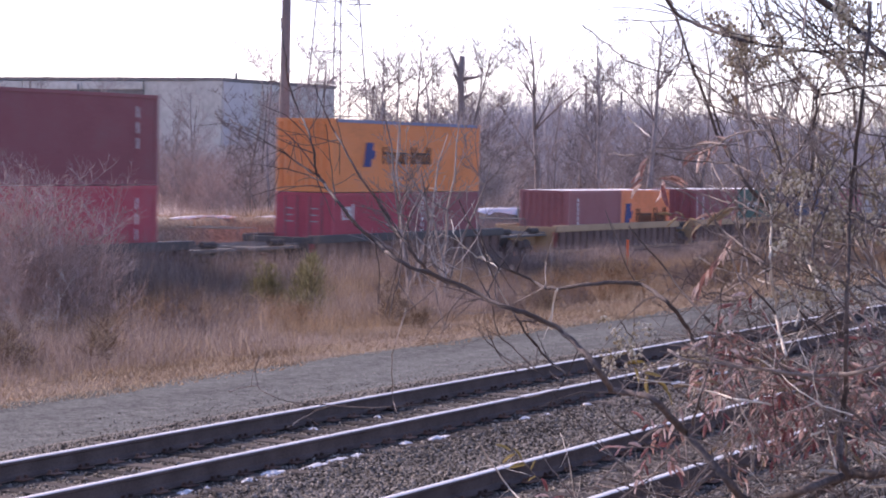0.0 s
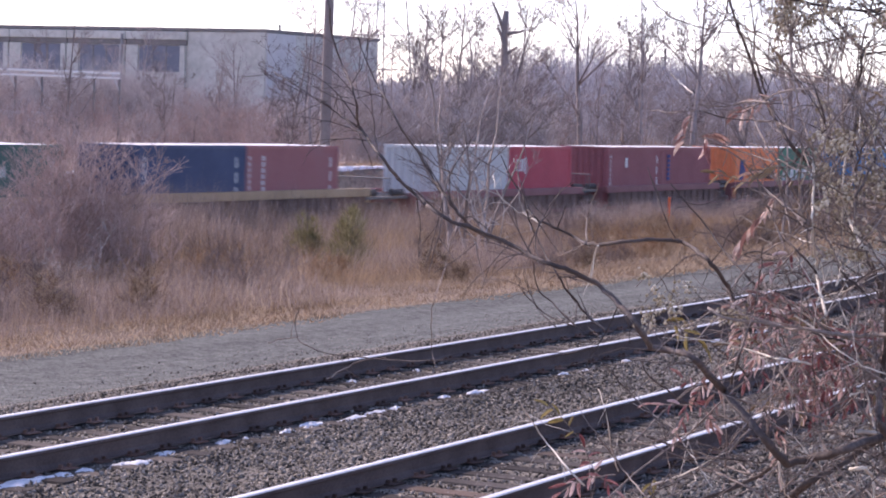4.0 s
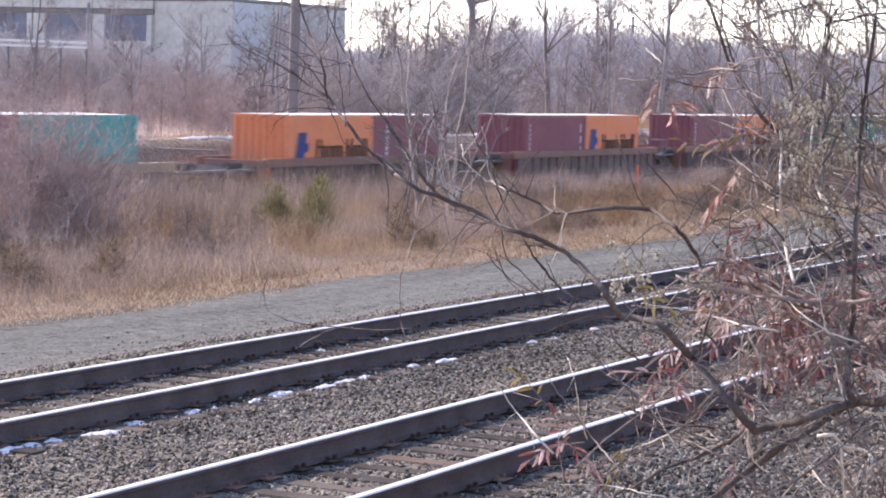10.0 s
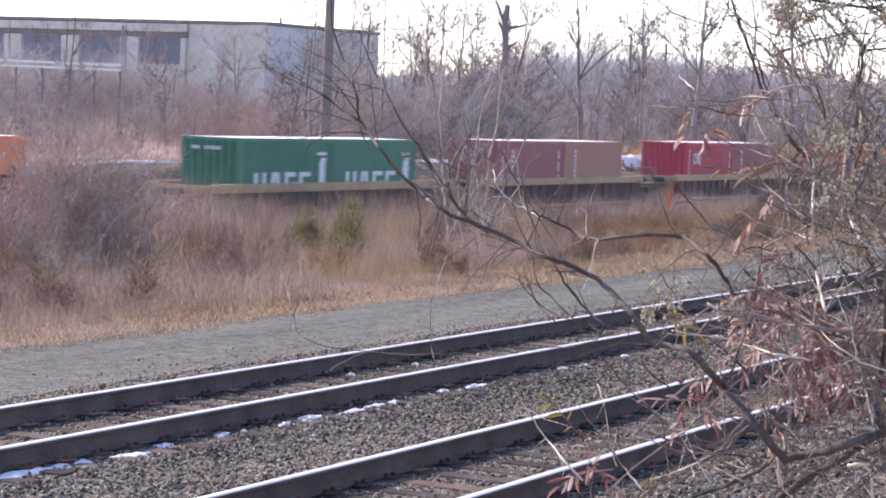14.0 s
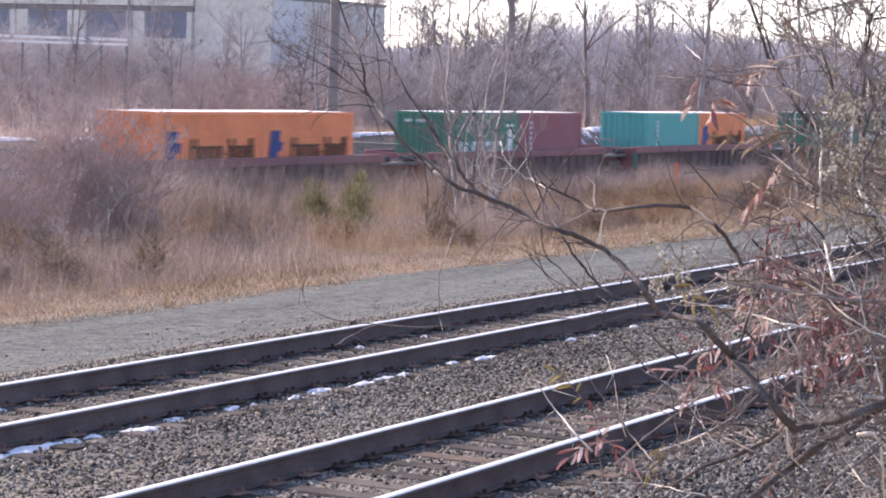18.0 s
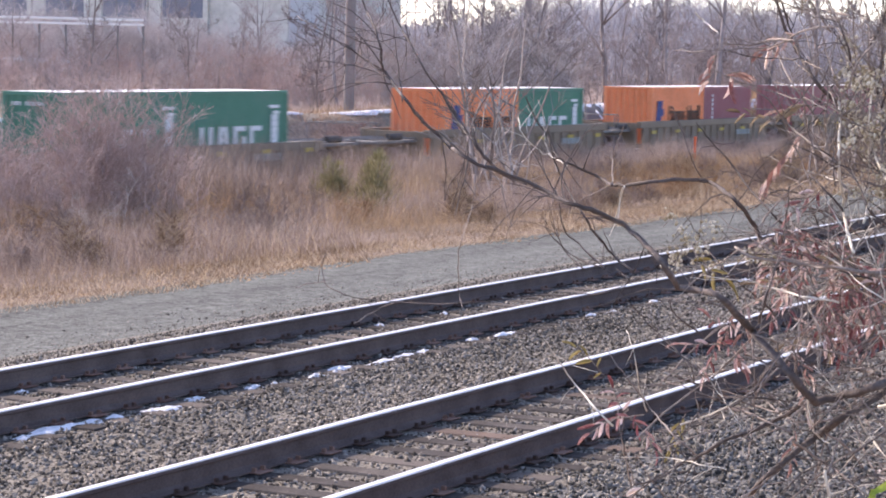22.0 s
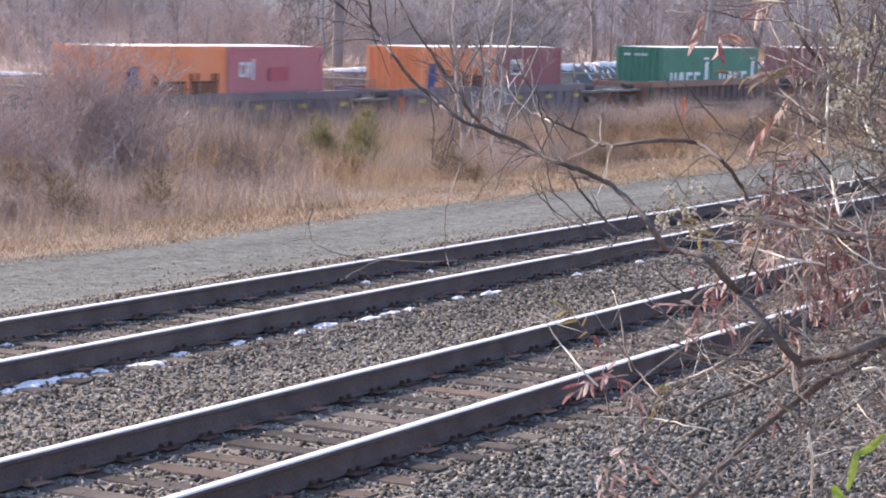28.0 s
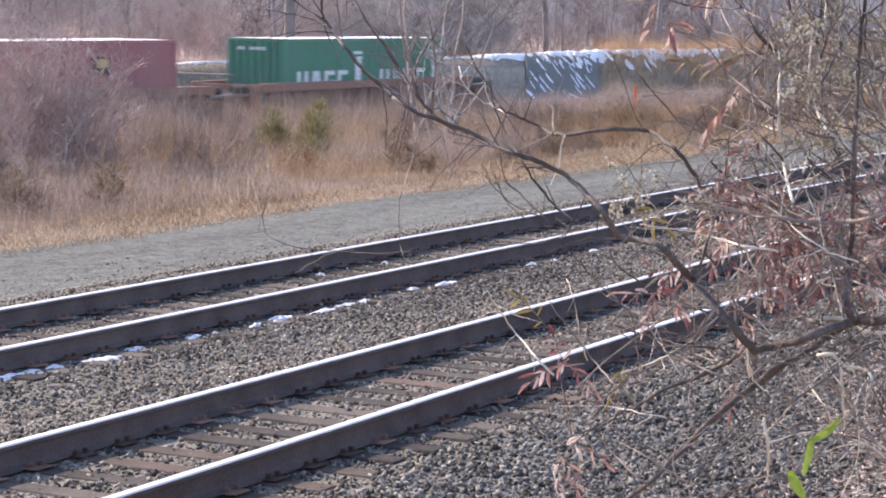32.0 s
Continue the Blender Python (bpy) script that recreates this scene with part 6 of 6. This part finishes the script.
    def leaf_mesh(curl, roll):
        """A narrow dried leaf, bent along its length and rolled lengthwise into a half-open tube."""
        V, F, n, m = [], [], 6, 4
        for i in range(n + 1):
            f = i / n
            r = 0.13 * math.sin(math.pi * min(1, 0.07 + 0.9 * f)) ** 0.55 + 0.003
            a = curl * f
            x, z = math.sin(a) / curl, -(1 - math.cos(a)) / curl
            for k in range(m + 1):
                g = radians(roll) * (2 * k / m - 1) * (1 - 0.25 * f)
                V.append((x, r * math.sin(g), z - r * math.cos(g) + r))
        for i in range(n):
            for k in range(m):
                F.append(((m + 1) * i + k, (m + 1) * i + k + 1, (m + 1) * (i + 1) + k + 1, (m + 1) * (i + 1) + k))
        return V, F

    shapes = [leaf_mesh(c, f) for c, f in ((0.25, 150), (0.55, 115), (0.15, 165), (0.9, 90))]
    made = {}
    stalks = []

    def leaf(kind, p, way, size, wide):
        i = rng.randrange(4)
        if (kind, i) not in made:
            made[(kind, i)] = mesh_of("leaf", *shapes[i], (M_LEAF[kind],), True)
        ob = part("leaf", made[(kind, i)], None, bush)
        turn = way.to_track_quat("X", "Z").to_matrix().to_4x4() @ Matrix.Rotation(rng.uniform(-1.6, 1.6), 4, "X")
        ob.matrix_basis = Matrix.Translation(p) @ turn @ Matrix.Diagonal((size, size * wide, size * wide, 1))

    def spray(kind, u, v, angle, count, size):
        """A drooping stalk with leaves in two rows along it; the angle is counted from rightwards, upwards positive."""
        a = radians(angle)
        p, path = spot(u, v, rng.uniform(5.38, 5.85)), []
        depth = rng.gauss(0, 0.35)
        step = size / 1000 * 0.42
        for k in range(count):
            path.append((p.copy(), 0.0015 - 0.0006 * k / count))
            way = (right * math.cos(a) + up * math.sin(a) + fwd * depth).normalized()
            side = rng.uniform(0.5, 1.1) * (1 if k % 2 else -1)
            lw = (right * math.cos(a + side) + up * (math.sin(a + side) - 0.35) + fwd * rng.gauss(0, 0.5)).normalized()
            if k:
                leaf(kind, p, lw, size / 1000 * rng.uniform(0.6, 1.05), rng.uniform(0.6, 1.05))
            a += rng.gauss(0, 0.12) - 0.05 * math.cos(a)
            p = p + way * step * rng.uniform(0.8, 1.25)
        path.append((p.copy(), 0.0007))
        leaf(kind, p, way, size / 1000, 0.85)
        stalks.append(path)

    def feather(kind, start, end, count, angle, size):
        """A thin stalk with a row of near-parallel leaves hanging off it."""
        d = rng.uniform(5.4, 5.7)
        a, b = spot(*start, d), spot(*end, d + rng.gauss(0, 0.04))
        stalks.append([(a.lerp(b, f) + up * 0.004 * math.sin(3 * f), 0.0014 - 0.0006 * f) for f in (0, 0.35, 0.7, 1)])
        for k in range(count):
            g = radians(angle + rng.gauss(0, 9))
            way = (right * math.cos(g) + up * math.sin(g) + fwd * rng.gauss(0, 0.22)).normalized()
            leaf(kind, a.lerp(b, (k + 0.5) / count), way, size / 1000 * rng.uniform(0.8, 1.1), rng.uniform(0.65, 1.0))

    def leaves(kind, u0, v0, u1, v1, count, size):
        """Sprays spread over an area."""
        for k in range(max(1, count // 6)):
            spray(kind, rng.uniform(u0, u1), rng.uniform(v0, v1), rng.choice((rng.gauss(200, 40), rng.gauss(-60, 40))), min(6, count), size)

    def strap(kind, d, width, *uvs):
        """One broad blade, folded along the middle."""
        path = smooth_path([spot(u, v, d) for u, v in uvs], 1, 1, 0.0)
        V, F, n = [], [], len(path)
        for i, (p, r) in enumerate(path):
            along = (path[min(i + 1, n - 1)][0] - path[max(i - 1, 0)][0]).normalized()
            side = along.cross(fwd).normalized()
            w = width / 1000 * math.sin(math.pi * (0.08 + 0.9 * i / (n - 1))) ** 0.6
            V += [p - side * w, p + fwd * w * 0.5, p + side * w]
        for i in range(n - 1):
            for k in (0, 1):
                F.append((3 * i + k, 3 * i + k + 1, 3 * i + k + 4, 3 * i + k + 3))
        part("leaf", mesh_of("leaf", V, F, (M_LEAF[kind],), True), None, bush, "broad fresh green leaf")

    leaves("red", 140, -73, 217, -101, 230, 42)
    leaves("red", 146, -95, 208, -116, 84, 42)
    leaves("red", 99, -118, 124, -127, 24, 38)
    leaves("red", 76, -140, 86, -157, 24, 42)
    leaves("rust", 140, -70, 215, -110, 200, 42)
    leaves("olive", 140, -76, 215, -125, 60, 36)
    leaves("rust", 73, -185, 82, -205, 18, 46)
    leaves("yellow", 66, -128, 79, -138, 6, 40)
    leaves("yellow", 93, -80, 101, -87, 6, 48)
    leaves("rust", 114, -93, 129, -106, 12, 56)
    leaves("rust", 137, 11, 151, 5, 12, 46)
    leaves("olive", 145, 48, 160, 38, 12, 36)
    leaves("olive", 189, 22, 211, -9, 24, 38)
    leaves("olive", 132, -22, 150, -36, 12, 40)
    leaves("rust", 127, -106, 163, -158, 24, 40)
    leaves("yellow", 99, -146, 110, -157, 6, 40)
    feather("rust", (109.8, 1.8), (107, -11.2), 6, -130, 42)
    feather("rust", (113.6, -7.6), (120.7, -5.9), 3, -20, 52)
    feather("red", (116, -7.5), (116.6, -11), 2, -78, 60)
    feather("rust", (148.6, -30.2), (141, -41), 7, -120, 48)
    feather("rust", (141, -41), (131.8, -53.3), 8, -112, 46)
    feather("olive", (147.6, -18.8), (139.4, -23.9), 6, -150, 44)
    spray("rust", 151, -19, -170, 5, 40)
    spray("red", 158, -54, 200, 6, 44)
    spray("rust", 132, -70, -30, 6, 44)
    strap("green", 5.20, 9, (194, -174), (188, -180), (181, -184))
    strap("green", 5.22, 9, (182, -182), (181, -190), (179, -199))
    strap("green", 5.18, 12, (173, -197), (176, -203), (180, -209))

    def seeds(u0, v0, u1, v1, count):
        for k in range(count):
            c = spot(rng.uniform(u0, u1), rng.uniform(v0, v1), rng.uniform(5.3, 5.8))
            bm = bmesh.new()
            for j in range(rng.randrange(18, 36)):
                o = Vector((rng.gauss(0, 0.013), rng.gauss(0, 0.013), rng.gauss(0, 0.011)))
                bmesh.ops.create_icosphere(bm, subdivisions=1, radius=rng.uniform(0.0026, 0.0052), matrix=Matrix.Translation(o))
            tagged(part("seed_head", bm, M_SEED, bush), kind="stuff").location = c
            q = c + Vector((rng.gauss(0, 0.03), rng.gauss(0, 0.03), rng.uniform(-0.09, -0.02)))
            stalks.append([(c, 0.0009), ((c + q) / 2, 0.0009), (q, 0.0012)])

    seeds(160, 8, 213, -33, 48)
    seeds(165, -30, 205, -58, 16)
    seeds(136, 60, 167, 38, 18)
    seeds(189, 69, 212, 41, 24)
    seeds(90, -66, 112, -90, 8)
    seeds(123, -80, 135, -89, 5)
    seeds(145, 49, 190, 37, 12)
    tagged(part("stalk_spray", mesh_of("stalk_spray", *tubes(stalks, 4), (M_GREYTWIG,)), None, bush, "thin leaf stalks"), kind="stuff")


build_bush()


def build_litter():
    """Fallen leaves and short stalks on the bank at the edge of the ballast."""
    rng = np.random.default_rng(8)
    n = 9000
    y = rng.uniform(1.5, 5.0, n) ** 1.0
    x = y * rng.uniform(2.4, 5.0, n)
    keep = (y < 4.2) | (rng.uniform(0, 1, n) < 0.25)
    x, y = x[keep], y[keep]
    n = len(x)
    base = np.stack([x, y, ground_z(x, y) + 0.01], 1)
    me = ribbon_mesh("leaf_litter", base, rng.uniform(0.005, 0.06, n), rng.normal(0, 0.05, (n, 2)), rng.uniform(0.008, 0.03, n), (M_LEAF["rust"],))
    tagged(new("leaf_litter", me), "brown fallen leaves and stalks at the edge of the ballast", "leaf litter", kind="stuff")


build_litter()


# ---- what moves ----
def motions():
    turn = math.degrees(DELTA)
    for ob, s, z in RIDES:
        rows = []
        for t in (0.0, 16.0, 32.0):
            p = train_point(s - SPEED * t, TRAIN_Y, z)
            rows.append((t, pose(p.x, p.y, p.z, 0, 0, turn)))
        walk(ob, rows)


motions()
